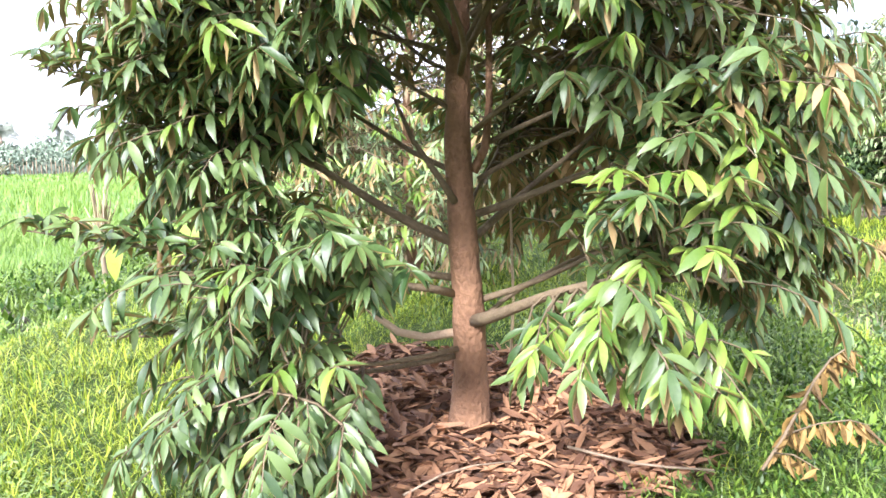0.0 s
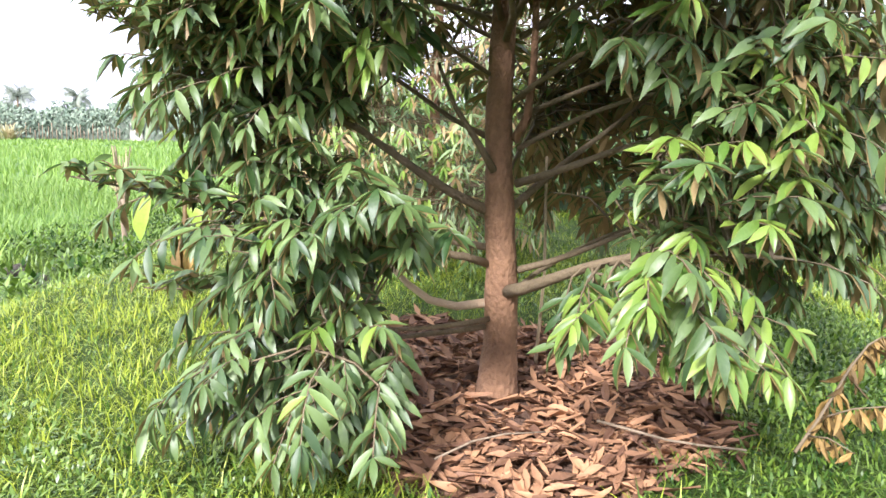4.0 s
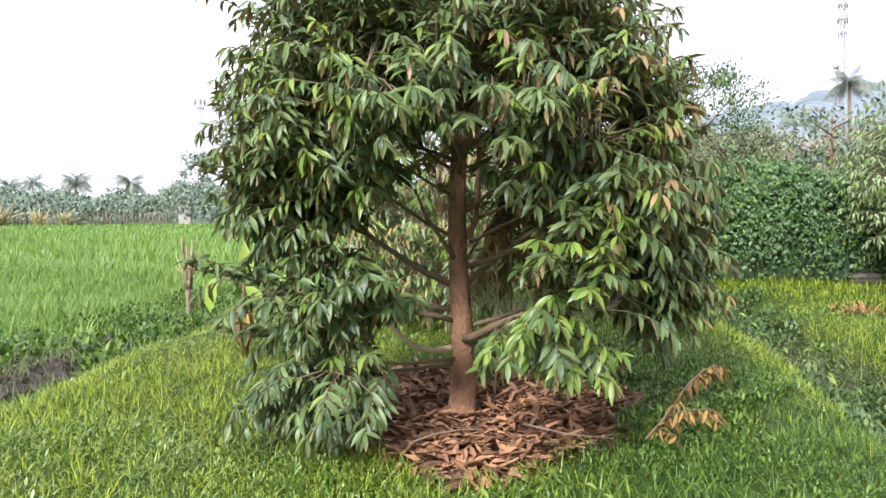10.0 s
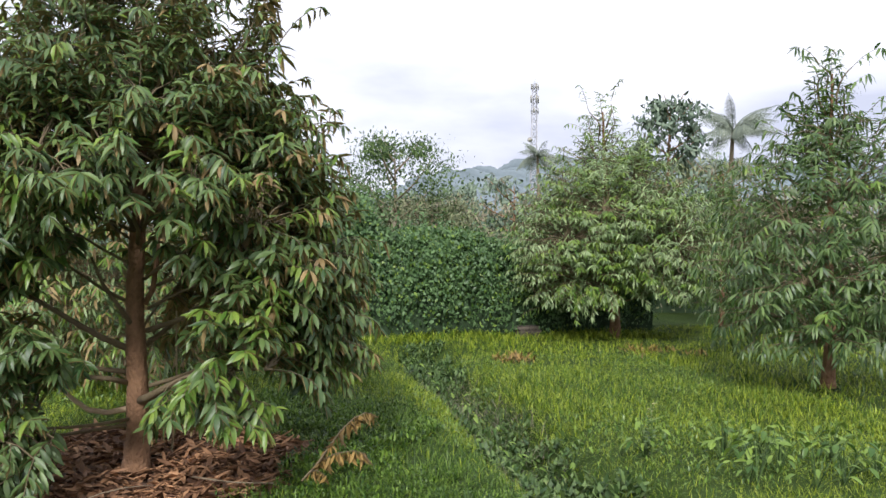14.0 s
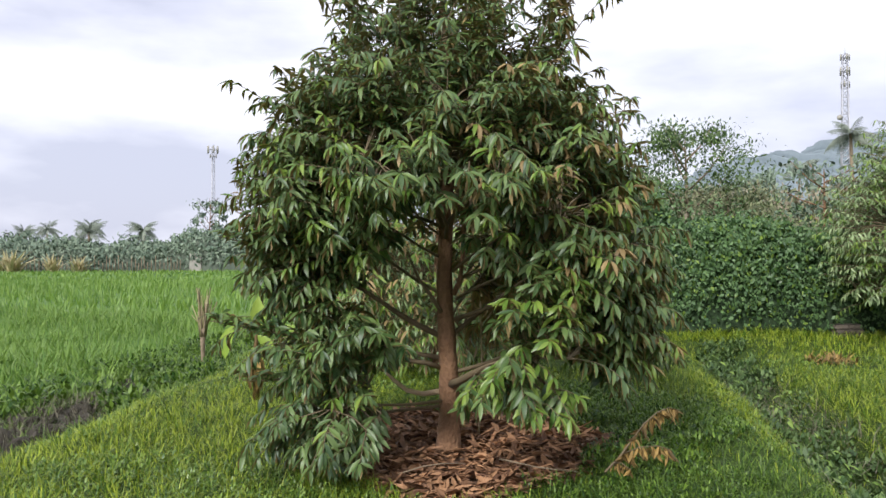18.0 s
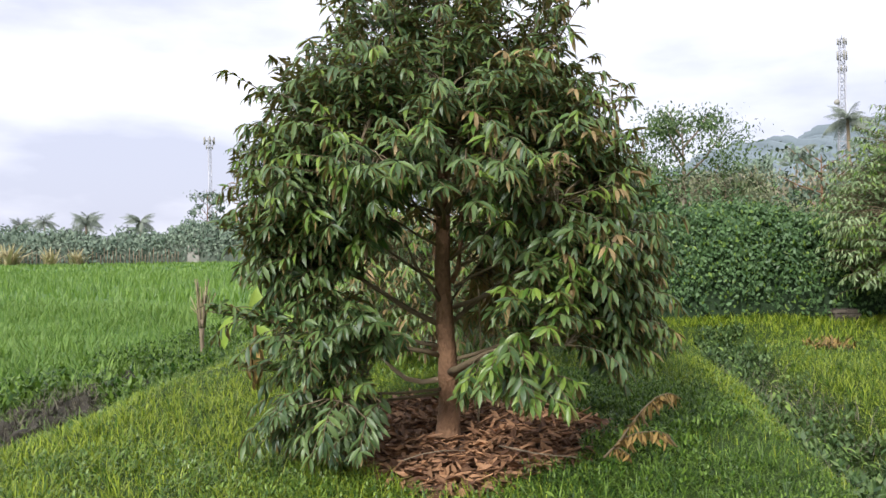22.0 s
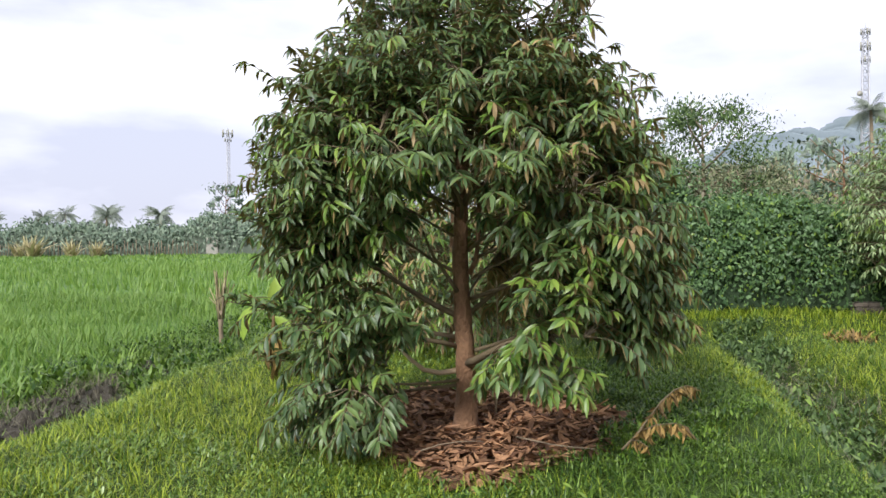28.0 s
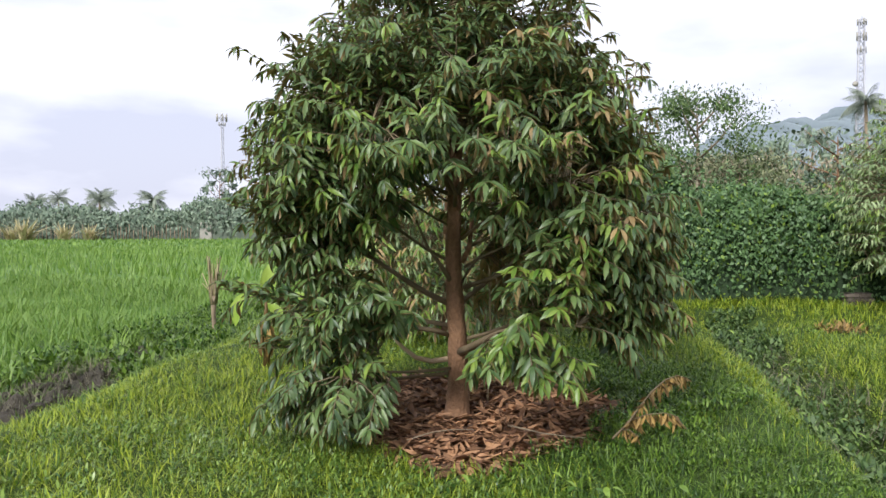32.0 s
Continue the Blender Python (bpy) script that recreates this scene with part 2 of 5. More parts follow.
def mesh_object(name, verts, faces, mats, index=None, parent=None, label="", smooth=True):
    me = bpy.data.meshes.new(name)
    verts = np.asarray(verts, dtype=np.float32).reshape(-1, 3)
    if isinstance(faces, np.ndarray):
        k = faces.shape[1]
        me.vertices.add(len(verts))
        me.vertices.foreach_set("co", verts.ravel())
        me.loops.add(faces.size)
        me.loops.foreach_set("vertex_index", faces.astype(np.int32).ravel())
        me.polygons.add(len(faces))
        me.polygons.foreach_set("loop_start", np.arange(0, faces.size, k, dtype=np.int32))
        me.update(calc_edges=True)
    else:
        me.from_pydata([tuple(v) for v in verts.tolist()], [], faces)
    for m in mats:
        me.materials.append(m)
    if index is not None:
        me.polygons.foreach_set("material_index", np.asarray(index, dtype=np.int32))
    if smooth:
        me.polygons.foreach_set("use_smooth", np.ones(len(me.polygons), dtype=bool))
    me.update()
    ob = new(name, me)
    if parent is not None:
        ob.parent = parent
    if label:
        ob["label"] = label
    return ob


def empty(name, place=(0, 0, 0)):
    ob = new(name)
    ob.location = place
    ob.empty_display_size = 0.2
    return ob


def tube(points, radii, sides=8, cap=True):
    """Verts and faces of a tapered tube through the points."""
    pts = [Vector(p) for p in points]
    verts, faces = [], []
    up = Vector((0.13, 0.21, 0.97))
    for i, p in enumerate(pts):
        d = (pts[min(i + 1, len(pts) - 1)] - pts[max(i - 1, 0)]).normalized()
        u = d.cross(up)
        if u.length < 1e-3:
            u = d.cross(Vector((1, 0, 0)))
        u.normalize()
        v = d.cross(u)
        for k in range(sides):
            a = 2 * math.pi * k / sides
            verts.append(p + float(radii[i]) * (math.cos(a) * u + math.sin(a) * v))
    for i in range(len(pts) - 1):
        for k in range(sides):
            a, b = i * sides + k, i * sides + (k + 1) % sides
            faces.append((a, b, b + sides, a + sides))
    if cap:
        faces.append(tuple(range(sides - 1, -1, -1)))
        n = (len(pts) - 1) * sides
        faces.append(tuple(range(n, n + sides)))
    return verts, faces


def merge(pieces):
    verts, faces = [], []
    for v, f in pieces:
        o = len(verts)
        verts += list(v)
        faces += [tuple(i + o for i in q) for q in f]
    return verts, faces


def box_mesh(x0, y0, z0, x1, y1, z1, bevel=0.0):
    bm = bmesh.new()
    bmesh.ops.create_cube(bm, size=1.0, matrix=Matrix.LocRotScale(((x0 + x1) / 2, (y0 + y1) / 2, (z0 + z1) / 2), None, (x1 - x0, y1 - y0, z1 - z0)))
    if bevel:
        bmesh.ops.bevel(bm, geom=bm.edges[:], offset=bevel, segments=2, affect="EDGES")
    bm.verts.index_update()
    v = [x.co.copy() for x in bm.verts]
    f = [tuple(x.index for x in q.verts) for q in bm.faces]
    bm.free()
    return v, f


# a leaf lies along +x with its upper side up; stations of (s, half width)
def leaf_template(stations, fold=0.35, curve=0.18, thick=0.006, two=True, waves=0.0, bend=0.0):
    """A folded leaf; bend: the angle through which it arches down from stalk to tip."""
    def along(q):
        if bend:
            return math.sin(bend * q) / bend, -(1 - math.cos(bend * q)) / bend
        return q, -curve * q * q

    top = []
    for i, (s, w) in enumerate(stations):
        x, z = along(s)
        wob = waves * math.sin(i * 2.1)
        top += [(x, w, z + fold * w + wob), (x, 0, z), (x, -w, z + fold * w - wob)]
    nst = len(stations)
    quads = []
    for i in range(nst - 1):
        a = 3 * i
        quads += [(a, a + 1, a + 4, a + 3), (a + 1, a + 2, a + 5, a + 4)]
    v = np.array(top)
    f = np.array(quads)
    side = np.zeros(len(f), dtype=int)
    if two:
        # a plainer lower side just beneath, facing down
        keep = sorted({0, (nst - 1) // 3, 2 * (nst - 1) // 3, nst - 1})
        low, lf = [], []
        for i in keep:
            s, w = stations[i]
            x, z = along(s)
            low += [(x, w * 0.97, z - thick), (x, -w * 0.97, z - thick)]
        for i in range(len(keep) - 1):
            a = len(v) + 2 * i
            lf.append((a, a + 2, a + 3, a + 1))
        side = np.concatenate([side, np.ones(len(lf), dtype=int)])
        f = np.vstack([f, np.array(lf)])
        v = np.vstack([v, np.array(low)])
    return v, f, side


def strip_template(stations, curve=0.3):
    """A narrow blade of one strip."""
    v = []
    for s, w in stations:
        v += [(s, w, -curve * s * s), (s, -w, -curve * s * s)]
    f = [(2 * i, 2 * i + 1, 2 * i + 3, 2 * i + 2) for i in range(len(stations) - 1)]
    return np.array(v), np.array(f), np.zeros(len(f), dtype=int)


DURIAN = [leaf_template([(0.0, 0.008), (0.16, 0.075), (0.38, 0.118), (0.62, 0.113), (0.86, 0.046), (1.0, 0.003)], fold=fo, bend=c) for fo, c in ((0.3, 0.4), (0.45, 0.8), (0.2, 1.1), (0.38, 0.6))]
DURIAN_SLIM = [leaf_template([(0.0, 0.01), (0.28, 0.09), (0.64, 0.092), (1.0, 0.004)], fold=fo, bend=c) for fo, c in ((0.3, 0.6), (0.4, 1.0), (0.25, 1.35))]
DURIAN_LITE = [strip_template([(0.0, 0.014), (0.3, 0.1), (0.68, 0.096), (1.0, 0.006)], curve=c) for c in (0.3, 0.55, 0.8)]
SIMPLE = [strip_template([(0.0, 0.03), (0.3, 0.2), (0.65, 0.19), (1.0, 0.01)], curve=c) for c in (0.1, 0.3)]
ROUND = [strip_template([(0.0, 0.12), (0.42, 0.37), (1.0, 0.03)], curve=c) for c in (0.1, 0.35)]
WEEDY = [strip_template([(0.0, 0.03), (0.4, 0.24), (1.0, 0.02)], curve=c) for c in (0.1, 0.35)]
BROADISH = strip_template([(0.0, 0.05), (0.35, 0.3), (1.0, 0.02)], curve=0.5)
HERB = [strip_template([(0.0, 0.03), (0.3, 0.16), (0.7, 0.15), (1.0, 0.01)], curve=c) for c in (0.15, 0.45)]
BLADE_FAR = [strip_template([(0.0, 0.028), (1.0, 0.003)], curve=c) for c in (0.1, 0.3)]
BLADE = [strip_template([(0.0, 0.022), (0.5, 0.024), (1.0, 0.002)], curve=c) for c in (0.15, 0.45, 0.8)]
BROAD = [leaf_template([(0.0, 0.01), (0.2, 0.16), (0.5, 0.24), (0.8, 0.16), (1.0, 0.01)], fold=0.5, curve=c, two=False) for c in (0.2, 0.5)]
CURLED = [leaf_template([(0.0, 0.005), (0.2, 0.085), (0.5, 0.122), (0.8, 0.075), (1.0, 0.004)], fold=fo, curve=c, two=False, waves=0.03) for fo, c in ((0.9, 0.2), (0.5, -0.25), (1.3, 0.35), (0.2, 0.05))]


class Leaves:
    """Gathers leaves (place, direction, normal hint, length, kind) and makes one mesh of them."""

    def __init__(self):
        self.p, self.d, self.n, self.s, self.k = [], [], [], [], []

    def add(self, p, d, n, s, k=0):
        self.p.append(tuple(p))
        self.d.append(tuple(d))
        self.n.append(tuple(n))
        self.s.append(s)
        self.k.append(k)

    def arrays(self):
        return np.array(self.p), np.array(self.d), np.array(self.n), np.array(self.s), np.array(self.k, dtype=int)


def blades_mesh(name, p, d, n, s, templates, mats, pick=None, kinds=None, under=None, parent=None, label="", seed=1, width=None):
    """One mesh of many leaves or blades, from arrays. kinds: the material of each one's upper side; under: that of the lower side."""
    rng = np.random.default_rng(seed)
    N = len(p)
    d = d / np.linalg.norm(d, axis=1, keepdims=True)
    y = np.cross(n, d)
    ln = np.linalg.norm(y, axis=1, keepdims=True)
    y = np.where(ln > 1e-4, y / np.maximum(ln, 1e-4), np.array([[1.0, 0, 0]]))
    z = np.cross(d, y)
    if pick is None:
        pick = rng.integers(0, len(templates), N)
    w = np.ones(N) if width is None else width
    V, F, I = [], [], []
    off = 0
    for t, (tv, tf, side) in enumerate(templates):
        m = np.nonzero(pick == t)[0]
        if not len(m):
            continue
        L = s[m][:, None, None]
        W = (s[m] * w[m])[:, None, None]
        v = p[m][:, None, :] + L * tv[None, :, 0:1] * d[m][:, None, :] + W * tv[None, :, 1:2] * y[m][:, None, :] + L * tv[None, :, 2:3] * z[m][:, None, :]
        V.append(v.reshape(-1, 3))
        f = tf[None] + (off + np.arange(len(m)) * len(tv))[:, None, None]
        F.append(f.reshape(-1, tf.shape[1]))
        k = np.zeros(len(m), dtype=int) if kinds is None else kinds[m]
        kk = np.repeat(k[:, None], len(tf), axis=1)
        if under is not None:
            kk = np.where(side[None] == 1, under, kk)
        I.append(kk.ravel())
        off += len(m) * len(tv)
    return mesh_object(name, np.vstack(V), np.vstack(F), mats, np.concatenate(I), parent, label)


# ---- ground ----


def smooth_step(a, b, x):
    t = np.clip((x - a) / (b - a), 0, 1)
    return t * t * (3 - 2 * t)


def wobble(x, y, seed=0.0):
    return (np.sin(0.9 * x + 1.3 * y + seed) + np.sin(1.7 * x - 1.1 * y + 2.1 + seed) * 0.6 + np.sin(3.1 * x + 2.3 * y + 0.7 * seed) * 0.35 + np.sin(5.3 * y - 4.1 * x + seed) * 0.2) / 2.15


def ditch_line(y):
    """Middle of the narrow ditch, slanting away behind the tree."""
    return 2.8 + 0.125 * np.clip(y, 0, 7) + 0.07 * np.sin(1.1 * y)


def height(x, y):
    """The ground: a grassy bank between two ditches, the paddy lower on one side, gentle rise far behind."""
    x, y = np.asarray(x, dtype=float), np.asarray(y, dtype=float)
    near = np.exp(-(x * x + y * y) / 900.0)
    h = 0.035 * wobble(x, y) * near
    left = -3.05 + 0.12 * np.sin(0.7 * y) + 0.08 * np.sin(1.9 * y + 1)
    fall = smooth_step(0.15, -0.85, x - left)
    h = h - (0.40 + 0.3 * smooth_step(15, 60, y)) * fall
    lip = np.exp(-((x - left + 1.55) / 0.28) ** 2) * smooth_step(16, 9, y)
    h = h + (0.10 + 0.07 * wobble(3 * x, 3 * y, 4)) * lip
    cut = ditch_line(y)
    h = h - (0.36 + 0.05 * np.sin(2.3 * y)) * np.exp(-((x - cut) / 0.36) ** 2) * smooth_step(7.2, 6.0, y)
    rise = smooth_step(9, 60, y) * smooth_step(2, 14, x) * 3.0
    return h + rise


def axis(lo, hi, step, far):
    a = list(np.arange(lo, hi + 1e-6, step))
    g, x = step, hi
    while x < far:
        g *= 1.16
        x += g
        a.append(x)
    g, x = step, lo
    while x > -far:
        g *= 1.16
        x -= g
        a.insert(0, x)
    return np.array(a)


gx, gy = axis(-6.5, 8.0, 0.1, 3500), axis(-5.5, 10.0, 0.1, 3500)
GX, GY = np.meshgrid(gx, gy)
GZ = height(GX, GY)
nv = np.stack([GX.ravel(), GY.ravel(), GZ.ravel()], axis=1)
ii = np.arange(len(gy) - 1)[:, None] * len(gx) + np.arange(len(gx) - 1)[None]
gf = np.stack([ii, ii + 1, ii + 1 + len(gx), ii + len(gx)], axis=-1).reshape(-1, 4)
cx = nv[gf].mean(axis=1)
gi = np.zeros(len(gf), dtype=int)
gi[(cx[:, 0] < -4.9) & (cx[:, 1] < 86)] = 1
gi[(cx[:, 0] > -4.6 + 0.12 * np.sin(4.3 * cx[:, 1])) & (cx[:, 0] < -3.9 + 0.15 * np.sin(3.1 * cx[:, 1] + 1)) & (cx[:, 1] < 3.3 + 0.5 * np.sin(9 * cx[:, 0])) & (cx[:, 1] > -5)] = 2
ground = mesh_object("ground", nv, gf, [M_GROUND, M_PADDY, M_MUD], gi)
tagged(ground, "grassy earth bank between two shallow ditches beside a paddy", "ground", kind="structure")


def stuff(ob, label, category):
    return tagged(ob, label, category, kind="stuff")


def grass_field(name, n, xr, yr, hmin, hmax, seed, keep, wide=1.0, mats=None, lean=0.55, label="", category="grass", templates=None, lift=0.0, tuft=0):
    """Blades strewn singly, or in tufts whose blades arch outwards."""
    rng = np.random.default_rng(seed)
    c = n // max(tuft, 1)
    x, y = rng.uniform(*xr, c), rng.uniform(*yr, c)
    out = rng.uniform(0, 2 * np.pi, n)
    if tuft:
        x, y = np.repeat(x, tuft), np.repeat(y, tuft)
        out = out[:len(x)]
        r = np.abs(rng.normal(0, 0.022, len(x)))
        x, y = x + r * np.cos(out), y + r * np.sin(out)
    k = keep(x, y, rng)
    x, y = x[k], y[k]
    m = len(x)
    z = height(x, y) - 0.01 + lift * rng.uniform(0.2, 1.3, m)
    az = out[k] + (rng.normal(0, 0.5, m) if tuft else 0)
    tilt = rng.uniform(0.05, lean, m)
    d = np.stack([np.cos(az) * np.sin(tilt), np.sin(az) * np.sin(tilt), np.cos(tilt)], axis=1)
    nn = np.stack([-np.cos(az) * np.cos(tilt), -np.sin(az) * np.cos(tilt), np.sin(tilt)], axis=1)
    s = rng.uniform(hmin, hmax, m) * (0.75 + 0.35 * wobble(x * 0.8, y * 0.8, seed))
    mats = mats or [M_GRASS, M_LUSH_SHADE]
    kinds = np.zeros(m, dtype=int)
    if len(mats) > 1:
        # right of the trunk mostly the darker kind: lusher growth plus painted shade
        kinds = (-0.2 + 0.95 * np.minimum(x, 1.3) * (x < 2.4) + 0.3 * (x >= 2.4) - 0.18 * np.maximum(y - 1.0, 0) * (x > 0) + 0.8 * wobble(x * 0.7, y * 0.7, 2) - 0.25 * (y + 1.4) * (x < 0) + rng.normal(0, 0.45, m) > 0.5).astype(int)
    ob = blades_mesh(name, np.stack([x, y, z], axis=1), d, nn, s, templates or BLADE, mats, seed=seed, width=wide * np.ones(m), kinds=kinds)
    return stuff(ob, label, category)


def in_mulch(x, y):
    a = np.arctan2(y - 0.1, x - 0.12)
    r = 0.92 + 0.1 * np.sin(3 * a + 0.6) + 0.07 * np.sin(7 * a)
    return ((x - 0.12) / 1.0) ** 2 + ((y - 0.15) / 1.2) ** 2 < r ** 2


def keep_bank(x, y, rng):
    left = -3.1 + 0.12 * np.sin(0.7 * y)
    ok = (x > left - 0.45) & ~in_mulch(x, y)
    cut = ditch_line(y)
    bare = (np.abs(x - cut) < 0.27 + 0.08 * np.sin(3.7 * y)) & (y < 6.4) & (rng.uniform(0, 1, len(x)) < 0.88)
    return ok & ~bare


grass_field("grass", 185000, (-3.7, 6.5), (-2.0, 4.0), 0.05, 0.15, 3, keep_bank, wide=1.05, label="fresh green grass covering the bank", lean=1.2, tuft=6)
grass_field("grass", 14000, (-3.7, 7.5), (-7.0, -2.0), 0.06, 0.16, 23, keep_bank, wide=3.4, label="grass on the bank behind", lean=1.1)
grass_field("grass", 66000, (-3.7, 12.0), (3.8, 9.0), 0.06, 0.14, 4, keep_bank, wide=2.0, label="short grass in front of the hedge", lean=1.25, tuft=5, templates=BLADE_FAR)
grass_field("weeds", 46000, (-3.8, 6.5), (-2.6, 5.0), 0.024, 0.056, 5, lambda x, y, r: keep_bank(x, y, r) & (wobble(x * 1.4, y * 1.4, 3) > -0.35), mats=[M_WEED, M_LUSH_SHADE], lean=1.3, label="low broad-leaved weeds among the grass", category="weeds", templates=HERB, lift=0.06)


def keep_ditch_weeds(x, y, rng):
    cut = ditch_line(y)
    return (np.abs(x - cut) < 0.3 + 0.1 * np.sin(5 * y)) & (wobble(x * 3, y * 3, 8) > -0.3)


grass_field("weeds", 34000, (1.9, 4.3), (-1.5, 6.8), 0.04, 0.11, 6, keep_ditch_weeds, mats=[M_DULL], lean=1.3, label="dark broad-leaved weeds lining the narrow ditch", category="weeds", templates=WEEDY, lift=0.1)
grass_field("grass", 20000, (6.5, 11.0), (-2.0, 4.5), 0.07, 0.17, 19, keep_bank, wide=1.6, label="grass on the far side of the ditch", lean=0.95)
# deep green weeds whose dark colour also stands for the tree's shade
grass_field("weeds", 16000, (0.9, 2.3), (-0.3, 2.6), 0.03, 0.07, 20, lambda x, y, r: ~in_mulch(x, y) & (wobble(x * 2, y * 2, 1) + 0.9 - 0.7 * (x - 1.0) > 0.1), mats=[M_LUSH_SHADE], lean=1.2, label="dark green weeds beside the tree, coloured darker for its shade", category="weeds", templates=HERB, lift=0.08)
grass_field("weeds", 24000, (-2.6, 3.0), (-2.0, -0.3), 0.02, 0.042, 28, lambda x, y, r: keep_bank(x, y, r) & (wobble(x * 2.3, y * 2.3, 7) > -0.1), mats=[M_WEED, M_LUSH_SHADE], lean=1.35, label="small rosettes of broad-leaved herbs in the near grass", category="weeds", templates=HERB, lift=0.07, tuft=8)
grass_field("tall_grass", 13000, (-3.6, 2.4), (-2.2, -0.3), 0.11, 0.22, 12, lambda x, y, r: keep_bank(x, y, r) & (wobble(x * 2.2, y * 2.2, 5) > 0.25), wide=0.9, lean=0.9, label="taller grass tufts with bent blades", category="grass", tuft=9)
grass_field("ditch_grass", 22000, (-5.0, -3.3), (-1, 14), 0.1, 0.28, 13, lambda x, y, r: (wobble(x * 2.5, y * 2.5, 6) > 0.1) | (y > 3.0) | (x < -4.5) | (x > -4.0), wide=1.5, lean=0.9, label="rank grass and weeds along the muddy ditch", category="grass", mats=[M_WEED])
grass_field("weeds", 16000, (-5.4, -3.3), (0.0, 9.0), 0.05, 0.12, 14, lambda x, y, r: (wobble(x * 2.1, y * 2.1, 9) > -0.2) & ((y > 2.9 - 0.9 * (x + 4.3)) | (x < -4.55)) & (x < -3.35), lean=1.25, label="leafy weeds growing between the ditch and the rice", category="weeds", templates=WEEDY, mats=[M_LUSH_SHADE], lift=0.22)

grass_field("tall_grass", 9000, (0.2, 9.0), (6.9, 7.95), 0.08, 0.24, 27, lambda x, y, r: r.uniform(0, 1, len(x)) < 0.35 + 0.65 * (y - 6.9), wide=1.6, lean=0.8, label="taller grass growing up into the hedge's foot", category="grass")

# ---- paddy ----


def keep_paddy(x, y, rng):
    return (x < -4.75 - 0.25 * wobble(x, y, 2)) & (x > -0.95 * y - 12) & (x < -4.5)


grass_field("rice_plants", 46000, (-16, -4.6), (-1, 16), 0.28, 0.5, 7, keep_paddy, wide=1.1, mats=[M_RICE], lean=0.45, label="young green rice standing in the flooded field", category="rice")
grass_field("rice_plants", 30000, (-48, -5), (16, 50), 0.35, 0.55, 8, keep_paddy, wide=3.0, mats=[M_RICE], lean=0.5, label="even green rice field further out", category="rice", templates=BLADE_FAR)
grass_field("rice_plants", 14000, (-80, 4), (50, 84), 0.3, 0.45, 9, lambda x, y, r: (x > -0.95 * y - 12), wide=8.0, mats=[M_RICE], lean=0.5, label="far green rice field", category="rice", templates=BLADE_FAR)

# ---- durian trees ----
LEAF_MATS = [M_LEAF, M_FRESH, M_COPPER]


def limb_path(z0, az, reach, z1, start=0.06, lift=0.25, bend=0.0, rng=None, n=9):
    a = radians(az)
    pts = []
    for i in range(n):
        s = i / (n - 1)
        r = start + (reach - start) * s
        zz = z0 + (z1 - z0) * s + lift * math.sin(math.pi * s) * 0.5
        aa = a + bend * s * s
        wx = 0.025 * math.sin(5.1 * s + az) if 0 < i else 0
        pts.append(Vector((r * math.cos(aa) + wx, r * math.sin(aa) - wx, zz + 0.02 * math.sin(7 * s + az))))
    return pts


def spray(L, wood, p0, d0, length, rng, leaf=(0.11, 0.165), fresh=0.1, droop=1.0, gap=0.03, out=None, hang=1.0):
    """A twig arching down, with two ranks of hanging leaves."""
    n = max(3, int(length / gap))
    p, d = Vector(p0), Vector(d0).normalized()
    pts = [p.copy()]
    k_fresh = 1 if rng.random() < fresh else 0
    for i in range(n):
        s = i / n
        d = (d + Vector((rng.uniform(-.06, .06), rng.uniform(-.06, .06), -0.085 * droop * (0.4 + 1.4 * s)))).normalized()
        p = p + d * gap
        if p.z < 0.12:
            break
        pts.append(p.copy())
        side = d.cross(Vector((0, 0, 1)))
        if side.length < 0.1:
            side = Vector((rng.uniform(-1, 1), rng.uniform(-1, 1), 0))
        side.normalize()
        sg = 1 if i % 2 else -1
        o = Vector((d.x, d.y, 0)) if out is None else out
        dl = d * rng.uniform(0.3, 0.75) + side * sg * rng.uniform(0.35, 0.95) + Vector((0, 0, rng.uniform(0.0, 0.2) - rng.uniform(0.1, 1.0) * hang)) + Vector((rng.uniform(-.18, .18), rng.uniform(-.18, .18), 0))
        nn = o * 0.75 + Vector((0, 0, 0.9)) + side * sg * 0.25 + Vector((rng.uniform(-.35, .35), rng.uniform(-.35, .35), rng.uniform(-.2, .2)))
        size = rng.uniform(*leaf) * (1.0 if s < 0.85 else 0.8)
        fk = k_fresh if rng.random() < 0.85 else (1 if rng.random() < fresh else 0)
        L.add(p, dl, nn, size, fk)
    a0 = rng.uniform(0, 6.28)
    for i in range(4):
        a = a0 + i * 1.57 + rng.uniform(-.4, .4)
        h = Vector((math.cos(a), math.sin(a), 0))
        L.add(p, d * 0.5 + h * 0.8 + Vector((0, 0, -rng.uniform(0.15, 0.8))), Vector((0, 0, 1)) + h * 0.5, rng.uniform(*leaf) * rng.uniform(0.75, 1.0), k_fresh)
    if wood is not None and len(pts) > 3:
        few = pts[::4] + ([pts[-1]] if (len(pts) - 1) % 4 else [])
        wood.append(tube(few, np.linspace(0.0045, 0.0018, len(few)), sides=3, cap=False))


